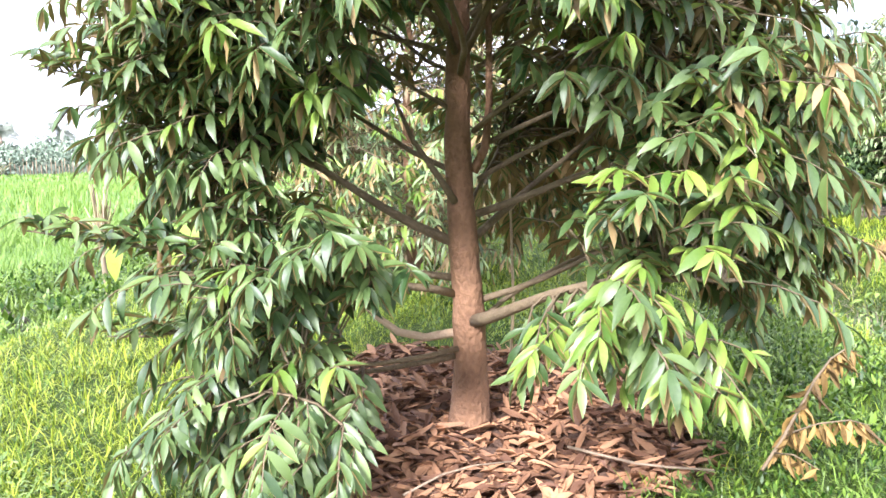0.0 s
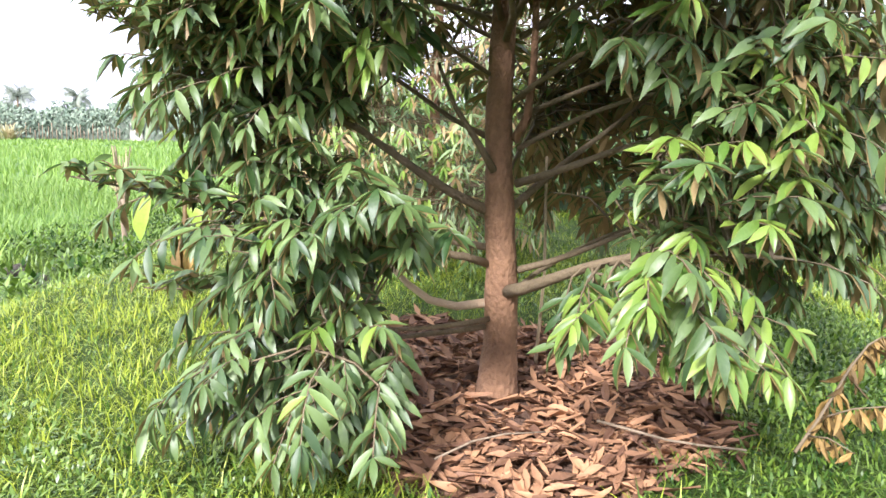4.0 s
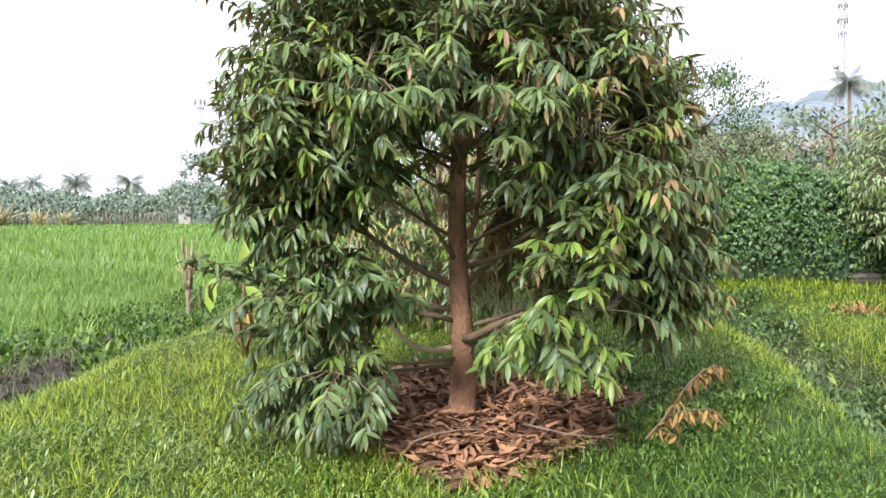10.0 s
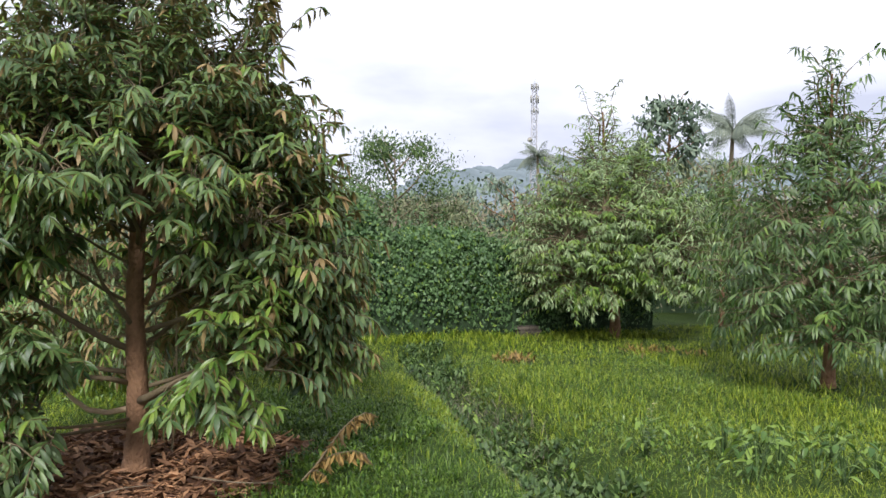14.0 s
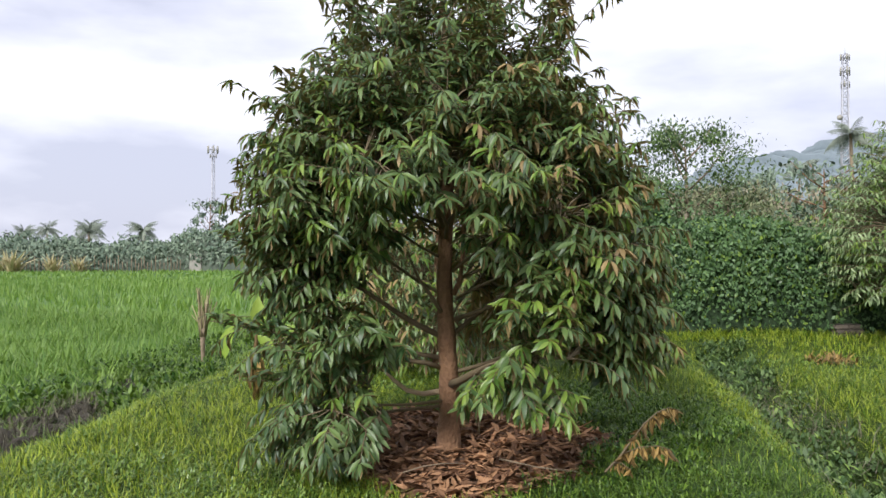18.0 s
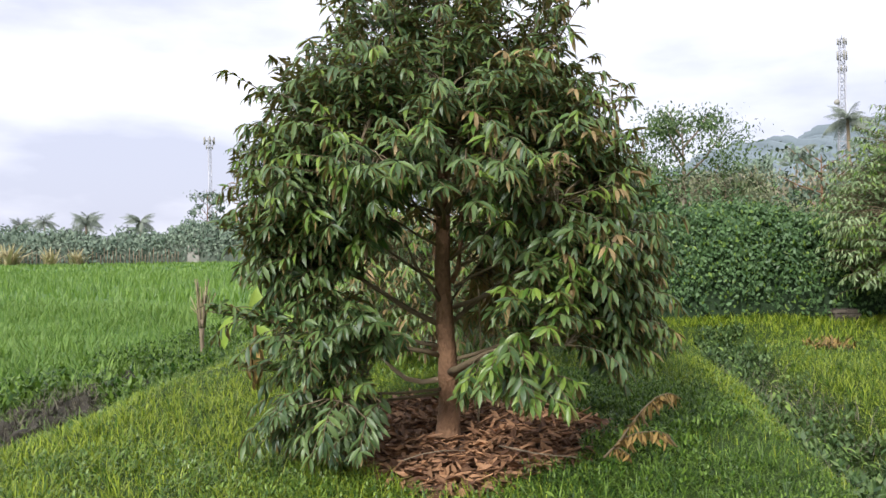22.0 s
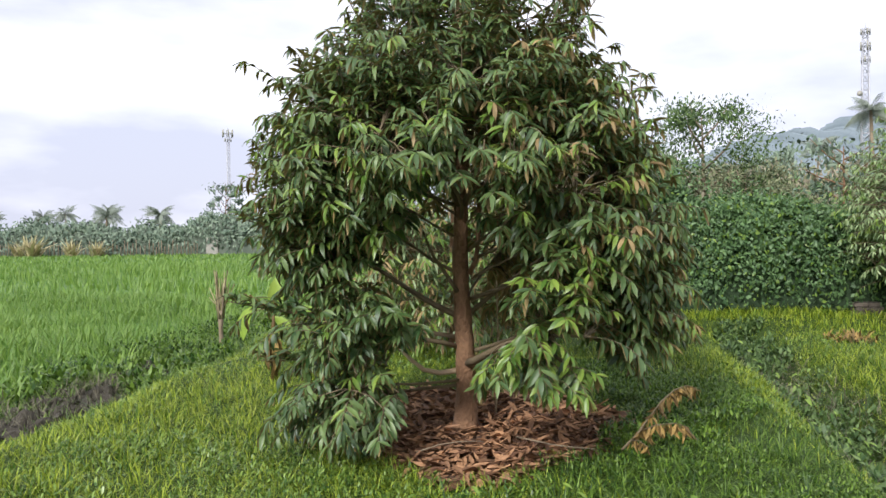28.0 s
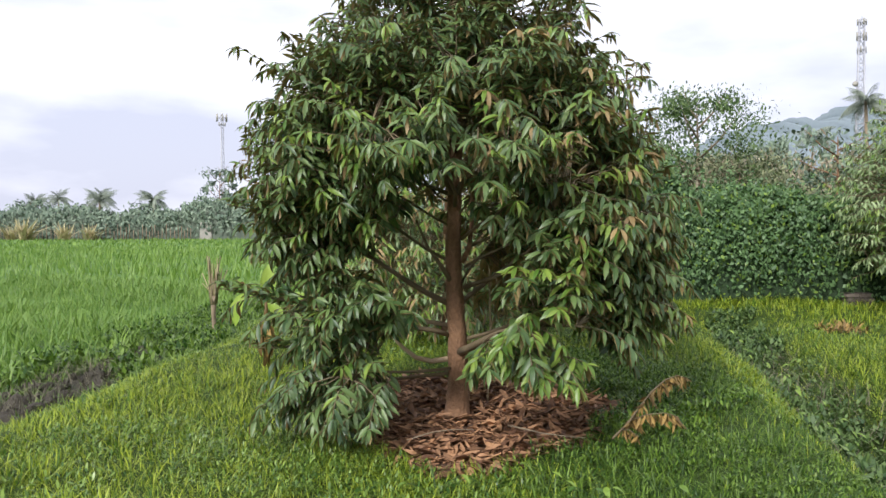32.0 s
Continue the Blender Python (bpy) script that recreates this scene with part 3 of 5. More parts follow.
class Limb:
    """A limb under growth: its line, its wood and its leaves."""

    def __init__(self, spec):
        z0, az, reach, z1, rad, lift, bend, s0 = spec
        self.az, self.z0, self.s0 = az, z0, s0
        self.pts = limb_path(z0, az, reach, z1, lift=lift, bend=bend)
        n = len(self.pts) - 1
        self.wood = [tube(self.pts, [rad * (1 - 0.78 * i / n) for i in range(n + 1)], sides=8)]
        self.leaves = Leaves()

    def finish(self, tree, singles=0, shapes=None, mats=None):
        v, f = merge(self.wood)
        limb = mesh_object("branch", v, f, [M_TWIG], None, tree)
        if not self.leaves.p:
            return limb
        p, d, nn, s, k = self.leaves.arrays()
        if singles:
            single_leaves(limb, p[:singles], d[:singles], nn[:singles], s[:singles], k[:singles])
            p, d, nn, s, k = p[singles:], d[singles:], nn[singles:], s[singles:], k[singles:]
        if len(p):
            fol = blades_mesh("foliage", p, d, nn, s, shapes or (DURIAN if self.z0 < 1.0 else DURIAN_SLIM), mats or LEAF_MATS, kinds=k, under=2, parent=limb, seed=int(abs(self.az) * 7 + self.z0 * 100))
            fol["kind"] = "stuff"
        return limb


SINGLE = {}


def single_leaves(limb, p, d, nn, s, k):
    """Leaves as objects of their own on shared meshes."""
    for i in range(len(p)):
        key = (i % 4, int(k[i]))
        if key not in SINGLE:
            tv, tf, side = DURIAN[key[0]]
            ob = mesh_object("leaf", tv, tf, LEAF_MATS, np.where(side == 1, 2, key[1]))
            SINGLE[key] = ob.data
            bpy.data.objects.remove(ob)
        x = Vector(d[i]).normalized()
        y = Vector(nn[i]).cross(x).normalized()
        z = x.cross(y)
        m = Matrix((x, y, z)).transposed().to_4x4()
        ob = new("leaf", SINGLE[key])
        ob.parent = limb
        ob.matrix_basis = Matrix.Translation(Vector(p[i])) @ m @ Matrix.Scale(float(s[i]), 4)


def clothe(limbs, count, rng, inside, zr, rr, leaf, fresh, length=(0.2, 0.34), maxd=0.55, gap=0.03, lift=1.0, flush=0.0):
    """Fills the crown with twigs: each starts at the nearest limb, runs to a place inside the crown and hangs its leaves there."""
    fine = [(a.lerp(b, k / 4), lb) for lb in limbs for a, b in zip(lb.pts[2:-1], lb.pts[3:]) for k in range(4)]
    pts = np.array([tuple(q) for q, lb in fine])
    own = [lb for q, lb in fine]
    made = tries = 0
    while made < count and tries < count * 40:
        tries += 1
        z = rng.uniform(*zr)
        a = rng.uniform(0, 2 * math.pi)
        r = rr * math.sqrt(rng.uniform(0.05, 1.0))
        q = Vector((r * math.cos(a), r * math.sin(a), z))
        if not inside(q, rng):
            continue
        dd = pts - np.array(q)
        dist = (dd * dd).sum(axis=1) + np.where(dd[:, 2] > 0.12, 0.25, 0.0)
        i = int(dist.argmin())
        p = Vector(pts[i])
        gapd = (q - p).length
        if gapd > maxd:
            continue
        made += 1
        out = Vector((q.x, q.y, 0)).normalized()
        mid = p.lerp(q, 0.5) + Vector((0, 0, 0.12 * gapd))
        own[i].wood.append(tube([p, mid, q], [0.006, 0.005, 0.0042], sides=4, cap=False))
        d = (q - mid).normalized() * 0.6 + out * 0.8 + Vector((rng.uniform(-.5, .5), rng.uniform(-.5, .5), rng.uniform(-.05, .5) + max(0.0, 0.55 * (q.z - 1.4)) * lift))
        before = len(own[i].leaves.k)
        run = (q - mid).normalized()
        for j in range(int(0.6 * gapd / 0.05)):
            w = run.cross(Vector((0, 0, 1))) * (1 if j % 2 else -1)
            own[i].leaves.add(p.lerp(mid, 0.45 + 0.05 * j) if j < 2 else mid.lerp(q, min(1, 0.15 * j)), run * 0.5 + w * rng.uniform(0.5, 1) + Vector((0, 0, -rng.uniform(0.1, 0.6))), out * 0.6 + Vector((0, 0, 1)), rng.uniform(*leaf), 0)
        spray(own[i].leaves, own[i].wood, q, d, rng.uniform(*length), rng, leaf, fresh(q, rng), out=out, gap=gap, hang=float(np.interp(q.z, [0.7, 1.5, 2.4], [0.9, 0.75, 0.5])), droop=float(np.interp(q.z, [0.8, 1.6, 2.2], [0.8, 0.5, 0.2])))
        if q.x > 0.15 and rng.random() < flush:
            for j in range(before, len(own[i].leaves.k)):
                own[i].leaves.k[j] = 2 if rng.random() < 0.4 else 1


def shoot(limb, foot, tip, reach, rng, leaf=(0.1, 0.15), fresh=0.1, flush=0.0):
    """An upright leading shoot whose twigs shorten towards its tip, each leaf arching out."""
    a, b = Vector(foot), Vector(tip)
    length = (b - a).length
    n = max(6, int(length / 0.034))
    line = [a.lerp(b, i / 6) + Vector((0.03 * math.sin(2.2 * i + a.x * 9), 0.03 * math.cos(1.7 * i + a.y * 7), 0)) * (i / 6) for i in range(7)]
    limb.wood.append(tube(line, np.linspace(0.011, 0.0025, 7), sides=5))
    az = rng.uniform(0, 6.28)
    for i in range(n):
        s = i / n
        az += 2.4
        f = s * 5.999
        p = line[int(f)].lerp(line[int(f) + 1], f - int(f))
        out = Vector((math.cos(az), math.sin(az), 0))
        before = len(limb.leaves.k)
        spray(limb.leaves, limb.wood, p, out + Vector((0, 0, 0.5 + 0.5 * s)), max(0.06, reach * (1 - 0.8 * s) * rng.uniform(0.75, 1.15)), rng, (leaf[0] * (1 - 0.25 * s), leaf[1] * (1 - 0.25 * s)), fresh, droop=0.35, gap=0.027, out=out, hang=0.4)
        if rng.random() < flush * (0.3 + s):
            for j in range(before, len(limb.leaves.k)):
                limb.leaves.k[j] = 2 if rng.random() < 0.7 else 1


def trunk_mesh(tree, top, r0, rng, lean=(0, 0), sides=16):
    n = 90
    pts, rad = [], []
    for i in range(n):
        s = i / (n - 1)
        z = -0.06 + (top + 0.06) * s
        pts.append(Vector((lean[0] * s + 0.012 * math.sin(4 * z), lean[1] * s + 0.012 * math.cos(3.3 * z), z)))
        flare = 0.28 * math.exp(-max(z, 0) / 0.1)
        rad.append(r0 * (1 - 0.9 * s ** 0.85) * (1 + flare) * (1 + 0.025 * math.sin(17 * z) + 0.02 * math.sin(41 * z) + 0.012 * max(0, math.sin(23 * z + 2 * math.sin(5 * z))) ** 6) + 0.004)
    v, f = tube(pts, rad, sides=sides)
    v = [p + 0.05 * r0 * Vector((noise.noise(p * 9), noise.noise(p * 9 + Vector((5, 1, 2))), 0)) for p in v]
    t = mesh_object("trunk", v, f, [M_BARK], None, tree)
    return t, pts


def crown_radius(z, a):
    """Reach of the main crown at a height in a direction."""
    left = np.interp(z, [0.05, 0.5, 0.9, 1.3, 1.65, 1.95, 2.3, 2.6, 2.9, 3.2, 3.6, 4.1], [1.0, 1.2, 1.3, 1.36, 1.42, 1.36, 1.12, 0.96, 0.76, 0.5, 0.36, 0.1])
    right = np.interp(z, [0.35, 0.8, 1.15, 1.45, 1.8, 2.1, 2.4, 2.7, 2.9, 3.2, 3.6, 4.1], [1.1, 1.36, 1.44, 1.42, 1.34, 1.2, 1.02, 0.94, 0.84, 0.54, 0.36, 0.1])
    deep = np.interp(z, [0.2, 0.6, 1.2, 1.8, 2.3, 2.8, 3.2, 3.6, 4.1], [1.1, 1.3, 1.38, 1.35, 1.15, 0.9, 0.6, 0.36, 0.1])
    c, s = math.cos(a), math.sin(a)
    return float((left if c < 0 else right) * c * c + deep * s * s)


FRONT_CLUMPS = [
    ((-0.68, -0.58, 0.40), (0.36, 0.3, 0.14)), ((-0.44, -0.68, 0.34), (0.16, 0.18, 0.08)), ((-0.62, -0.5, 0.8), (0.34, 0.3, 0.22)), ((-0.33, -0.5, 0.82), (0.12, 0.18, 0.08)),
    ((-0.98, -0.42, 0.84), (0.14, 0.16, 0.07)), ((-0.82, -0.2, 1.42), (0.38, 0.45, 0.32)), ((-0.5, -0.45, 1.5), (0.2, 0.3, 0.14)),
    ((0.47, -0.82, 0.68), (0.22, 0.22, 0.15)), ((0.6, -0.74, 1.02), (0.25, 0.25, 0.22)), ((0.36, -0.74, 0.94), (0.1, 0.16, 0.06)), ((0.3, -0.62, 0.64), (0.15, 0.16, 0.1)),
    ((0.74, -0.6, 1.36), (0.3, 0.3, 0.2)), ((1.02, -0.1, 0.98), (0.28, 0.42, 0.42)), ((1.05, -0.1, 1.45), (0.3, 0.35, 0.25)), ((0.42, -0.55, 1.5), (0.2, 0.3, 0.12)),
]


# upright shoots: foot, tip, reach of the twigs at the foot
SPIRES = [((-0.03, 0, 2.5), (-0.05, 0, 4.15), 0.36), ((-0.1, -0.25, 2.2), (-0.12, -0.42, 3.45), 0.3), ((0.2, -0.1, 2.3), (0.3, -0.2, 3.7), 0.3), ((0.12, -0.4, 2.0), (0.16, -0.62, 3.0), 0.27),
          ((0.1, 0.25, 2.3), (0.2, 0.4, 3.7), 0.3), ((-0.25, 0.2, 2.3), (-0.3, 0.35, 3.6), 0.28), ((-0.46, 0, 1.9), (-0.66, 0.0, 3.28), 0.31), ((-0.6, -0.25, 1.8), (-0.78, -0.35, 2.7), 0.23), ((0.42, 0.1, 2.1), (0.6, 0.15, 2.95), 0.26),
          ((-0.35, -0.4, 1.9), (-0.42, -0.6, 2.8), 0.28), ((0.52, 0, 1.8), (0.8, 0, 3.28), 0.28), ((0.48, -0.4, 1.8), (0.6, -0.55, 2.65), 0.26), ((0.7, 0.2, 1.8), (0.86, 0.25, 2.65), 0.2),
          ((1.0, 0, 1.75), (1.24, 0, 2.48), 0.13), ((-1.0, 0, 1.75), (-1.28, 0, 2.5), 0.17), ((-1.15, -0.1, 1.6), (-1.48, -0.12, 2.08), 0.15), ((-1.0, 0.1, 1.8), (-1.12, 0.1, 2.62), 0.18),
          ((-1.2, 0, 1.4), (-1.56, 0, 1.84), 0.13), ((-0.85, -0.52, 0.86), (-1.42, -0.78, 1.0), 0.15), ((-0.95, -0.5, 1.35), (-1.36, -0.72, 1.52), 0.17), ((-0.9, -0.45, 1.55), (-1.26, -0.66, 1.86), 0.17), ((-0.9, -0.5, 0.6), (-1.25, -0.6, 0.6), 0.14), ((0.22, -0.7, 1.6), (0.34, -0.95, 2.2), 0.22), ((-0.45, -0.65, 1.55), (-0.6, -0.85, 2.2), 0.22),
          ((1.0, -0.35, 1.5), (1.24, -0.45, 2.05), 0.17), ((0.3, 0.6, 1.9), (0.5, 0.8, 2.9), 0.25), ((-0.5, 0.5, 1.9), (-0.7, 0.7, 2.8), 0.25)]


def near_spire(q):
    for a, b_, reach in SPIRES:
        if a[2] < q.z < b_[2] + 0.1:
            s = (q.z - a[2]) / (b_[2] - a[2])
            dx, dy = q.x - (a[0] + (b_[0] - a[0]) * s), q.y - (a[1] + (b_[1] - a[1]) * s)
            if math.hypot(dx, dy) < 0.8 * reach * (1 - 0.8 * s):
                return True
    return False


def in_main_crown(q, rng):
    if q.z > 2.45 and (q.z > 2.75 or rng.random() < 0.85):
        return near_spire(q)
    a = math.atan2(q.y, q.x)
    r = math.hypot(q.x, q.y)
    if q.y < 0.25 and q.z < 1.6:
        for c, s in FRONT_CLUMPS:
            if ((q.x - c[0]) / s[0]) ** 2 + ((q.y - c[1]) / s[1]) ** 2 + ((q.z - c[2]) / s[2]) ** 2 < 1:
                return True
        return False
    # looser towards the skin, with hollows between the boughs
    R = crown_radius(q.z, a) - 0.2 + 0.1 * noise.noise(q * 2.3)
    if r > R or noise.noise(q * 3.1 + Vector((7, 3, 1))) < -0.12:
        return False
    if r < (0.66 if q.z < 2.3 else 0.4) * R:
        return False
    if q.y < 0.4 and q.z < 1.75 and -0.26 < q.x < 0.2:
        return False
    if q.y >= 0.25:
        if q.z < (0.72 if q.x > 0.05 else 0.85):
            return False
        if -0.9 < q.x < 0.25 and q.z < 1.9 and rng.random() < 0.93 or q.x >= 0.25 and rng.random() < 0.4 and q.z < 1.7:
            return False
    return True


def fresh_main(q, rng):
    if q.y < -0.3 and 0.2 < q.x < 0.8 and q.z < 1.3:
        return 0.55 if q.z < 1.0 else 0.35
    if q.y < -0.4 and 1.4 < q.z < 2.1:
        return 0.22
    return 0.06


def main_tree():
    rng = random.Random(11)
    tree = empty("durian_tree")
    tagged(tree, "young durian tree, drooping glossy leaves, ringed by dry litter", "tree")
    trunk_mesh(tree, 4.0, 0.078, rng, lean=(-0.03, 0.0))
    low = [
        (0.49, 298, 1.15, 0.80, 0.030, 0.10, 0.25, 0.45),
        (0.36, 222, 1.1, 0.45, 0.013, 0.05, 0.25, 0.45),
        (0.6, 208, 1.15, 0.8, 0.018, 0.05, 0.1, 0.4),
        (0.56, 2, 1.05, 0.90, 0.015, 0.05, 0.1, 0.55),
        (0.84, 38, 1.05, 1.5, 0.018, 0.0, -0.3, 0.5),
        (0.84, 192, 1.1, 1.32, 0.022, 0.12, 0.1, 0.42),
        (0.32, 196, 1.05, 0.45, 0.014, -0.08, 0.3, 0.45),
        (0.66, 178, 1.35, 0.88, 0.016, 0.05, 0.05, 0.4),
        (0.95, 75, 1.1, 1.3, 0.009, 0.1, 0, 0.5),
        (0.5, 24, 1.15, 0.85, 0.012, 0.1, 0, 0.5),
        (0.95, 330, 1.15, 1.2, 0.018, 0.1, 0.1, 0.45),
        (1.1, 345, 1.2, 1.45, 0.012, 0.1, 0, 0.42),
        (1.15, 168, 1.2, 1.6, 0.012, 0.1, 0, 0.42),
        (1.2, 20, 1.2, 1.6, 0.012, 0.1, 0, 0.42),
        (1.5, 90, 1.1, 1.85, 0.010, 0.1, 0, 0.42),
        (1.4, 200, 1.2, 1.8, 0.010, 0.1, 0, 0.42),
        (1.3, 312, 1.1, 1.6, 0.012, 0.1, 0, 0.5),
        (1.55, 130, 1.1, 1.9, 0.010, 0.1, 0, 0.42),
        (1.5, 265, 0.9, 1.95, 0.015, 0.1, 0, 0.5),
        (1.6, 245, 1.0, 2.0, 0.015, 0.1, 0, 0.4),
        (1.6, 292, 1.0, 2.0, 0.015, 0.1, 0, 0.4),
        (1.7, 5, 1.08, 2.35, 0.016, 0.0, 0, 0.4),
        (1.7, 176, 1.12, 2.4, 0.016, 0.0, 0, 0.4),
        (1.9, 182, 0.8, 3.12, 0.016, -0.1, 0, 0.35),
        (1.9, 358, 0.95, 2.98, 0.016, -0.1, 0, 0.35),
        (2.2, 250, 0.42, 3.35, 0.012, 0.0, 0, 0.3),
        (2.3, 60, 0.5, 3.4, 0.012, 0.0, 0, 0.3),
        (2.3, 325, 0.5, 3.3, 0.012, 0.0, 0, 0.3),
    ]
    limbs = [Limb(sp) for sp in low]
    limbs += [Limb((2.5 + 0.13 * k, (k * 137.5) % 360, 0.36 - 0.02 * k, 2.95 + 0.13 * k, 0.008, 0, 0, 0.3)) for k in range(8)]
    az = 240.0
    for i in range(30):
        z0 = 1.55 + 1.0 * (i / 29)
        az = (az + 137.5 + rng.uniform(-12, 12)) % 360
        z1 = z0 + 0.3 + 0.2 * rng.random()
        reach = max(0.22, crown_radius(z1, radians(az)) - 0.25)
        limbs.append(Limb((z0, az, reach, z1, 0.014, 0.06, rng.uniform(-.2, .2), 0.3)))
    for lb in limbs:
        a, b = lb.pts[-2], lb.pts[-1]
        spray(lb.leaves, lb.wood, b, b - a, 0.34, rng, (0.095, 0.145), fresh=0.15)
    for j, (a, b, reach) in enumerate(SPIRES):
        foot = Vector(a)
        lb = min((q for q in limbs), key=lambda q: min((p - foot).length for p in q.pts[3:]))
        join = min(lb.pts[2:], key=lambda p: (p - foot).length + (0.3 if p.z > foot.z else 0))
        lb.wood.append(tube([join, join.lerp(foot, 0.5), foot], [0.012, 0.0115, 0.011], sides=5, cap=False))
        shoot(lb, a, b, reach, rng, fresh=0.12, flush=0.35 if a[0] > 0.15 or j == 1 else 0.08)
    clothe(limbs, 740, rng, lambda q, rg: q.y < 0.25 and q.z < 1.6 and in_main_crown(q, rg), (0.22, 1.6), 1.6, (0.092, 0.142), fresh_main, gap=0.031, flush=0.08)
    clothe(limbs, 1500, rng, lambda q, rg: not (q.y < 0.25 and q.z < 1.6) and in_main_crown(q, rg), (0.6, 3.7), 1.5, (0.098, 0.152), fresh_main, gap=0.031, flush=0.14)
    for i, lb in enumerate(limbs):
        lb.finish(tree, singles=100 if i < 3 else 0)
    # cut limb with no leaves
    v, f = tube([(-0.06, -0.01, 0.44), (-0.18, 0.02, 0.415), (-0.3, 0.07, 0.43), (-0.4, 0.13, 0.49), (-0.5, 0.2, 0.57)], [0.02, 0.018, 0.017, 0.015, 0.011])
    mesh_object("cut_branch", v, f, [M_CUTWOOD], None, tree, "pale bare cut branch")
    v, f = tube([(-0.04, -0.06, 1.0), (-0.1, -0.1, 1.1), (-0.2, -0.12, 1.25), (-0.27, -0.12, 1.42)], [0.017, 0.014, 0.011, 0.007])
    mesh_object("branch", v, f, [M_TWIG], None, tree)
    # second leader
    v, f = tube([(0.04, -0.03, 1.12), (0.09, -0.04, 1.22), (0.11, -0.03, 1.4), (0.115, -0.02, 1.8), (0.13, 0, 2.3)], [0.02, 0.018, 0.016, 0.013, 0.006])
    mesh_object("leader", v, f, [M_BARK], None, tree)
    return tree


def other_tree(place, scale, seed, turn, sprays=560, limbs=26, top=3.5, fresh=0.1, zlow=0.45, leaf=(0.1, 0.15), slim=1.0, skirt=0.5, tan=0.0, lean=(0.03, 0.02), mats=None, tilt=0.0):
    rng = random.Random(seed)
    tree = empty("durian_tree")
    trunk_mesh(tree, top, 0.07, rng, lean=lean, sides=12)
    az = turn
    made = []
    for i in range(limbs):
        u = i / (limbs - 1)
        z0 = zlow + (top - 0.25 - zlow) * u ** 1.05
        az = (az + 137.5 + rng.uniform(-15, 15)) % 360
        z1 = z0 + 0.15 + 0.3 * u
        reach = max(0.2, crown_radius(z1, radians(az)) * float(np.interp(z1, [1.4, 3.5], [1, slim])) - 0.25 + rng.uniform(-0.15, 0.05))
        made.append(Limb((z0, az, reach, z1, 0.013, 0.1, rng.uniform(-.2, .2), 0.3)))

    def inside(q, rg):
        r = math.hypot(q.x - lean[0] * q.z / top, q.y)
        R = crown_radius(q.z - 0.1, math.atan2(q.y, q.x)) * float(np.interp(q.z, [1.4, 3.5], [1, slim])) - 0.15
        return (R * 0.42 if q.z < 2.2 else 0) < r < R and q.z > skirt

    for lb in made:
        a, b = lb.pts[-2], lb.pts[-1]
        spray(lb.leaves, lb.wood, b, b - a, 0.34, rng, leaf, fresh)
    for c, (dx, dz) in enumerate(((0, 0.28), (-0.16, -0.05), (0.15, -0.12), (-0.3, -0.45), (0.3, -0.5))):
        shoot(made[-1 - c], (lean[0] * 0.75 + dx * 0.6, lean[1], top - 0.95 + dz), (lean[0] * 1.1 + dx, lean[1] + 0.1 * (c % 2), top + dz), 0.3, rng, leaf, fresh)
    clothe(made, sprays, rng, inside, (min(0.45, skirt), 3.55), 1.45, leaf, lambda q, rg: fresh, gap=0.042, length=(0.24, 0.42))
    for lb in made:
        if tan:
            lb.leaves.k = [2 if rng.random() < tan else k for k in lb.leaves.k]
        lb.finish(tree, shapes=DURIAN_LITE, mats=mats)
    tree.matrix_basis = Matrix.LocRotScale(place, Euler((0, tilt, 0)), scale if isinstance(scale, tuple) else (scale, scale, scale))
    return tree


main_tree()
tagged(other_tree((7.6, 7.2, 0), (1.42, 1.42, 1.2), 21, 40, fresh=0.4, sprays=2300, slim=0.5, leaf=(0.07, 0.105), skirt=0.7, tilt=-0.085, mats=[M_PALELEAF, M_FRESH, M_PALELEAF]), "tall durian tree beyond the ditch with paler hanging leaves", "tree", "durian trees")
tagged(other_tree((7.25, 1.75, 0), 1.04, 22, 80, fresh=0.06, sprays=640, slim=0.7), "durian tree at the field's edge with low drooping leaves", "tree", "durian trees")
tagged(other_tree((-0.4, 4.0, 0), 1.12, 23, 10, fresh=0.6, sprays=1050, zlow=0.2, skirt=0.16, tan=0.3, leaf=(0.085, 0.13), mats=[M_PALELEAF, M_FRESH, M_COPPER]), "durian tree standing behind, showing coppery leaf undersides", "tree", "durian trees")
tagged(other_tree((10.8, 8.4, 0), 0.95, 24, 130, fresh=0.3, sprays=300, slim=0.7), "durian tree further along the row", "tree", "durian trees")

# ---- litter ring ----


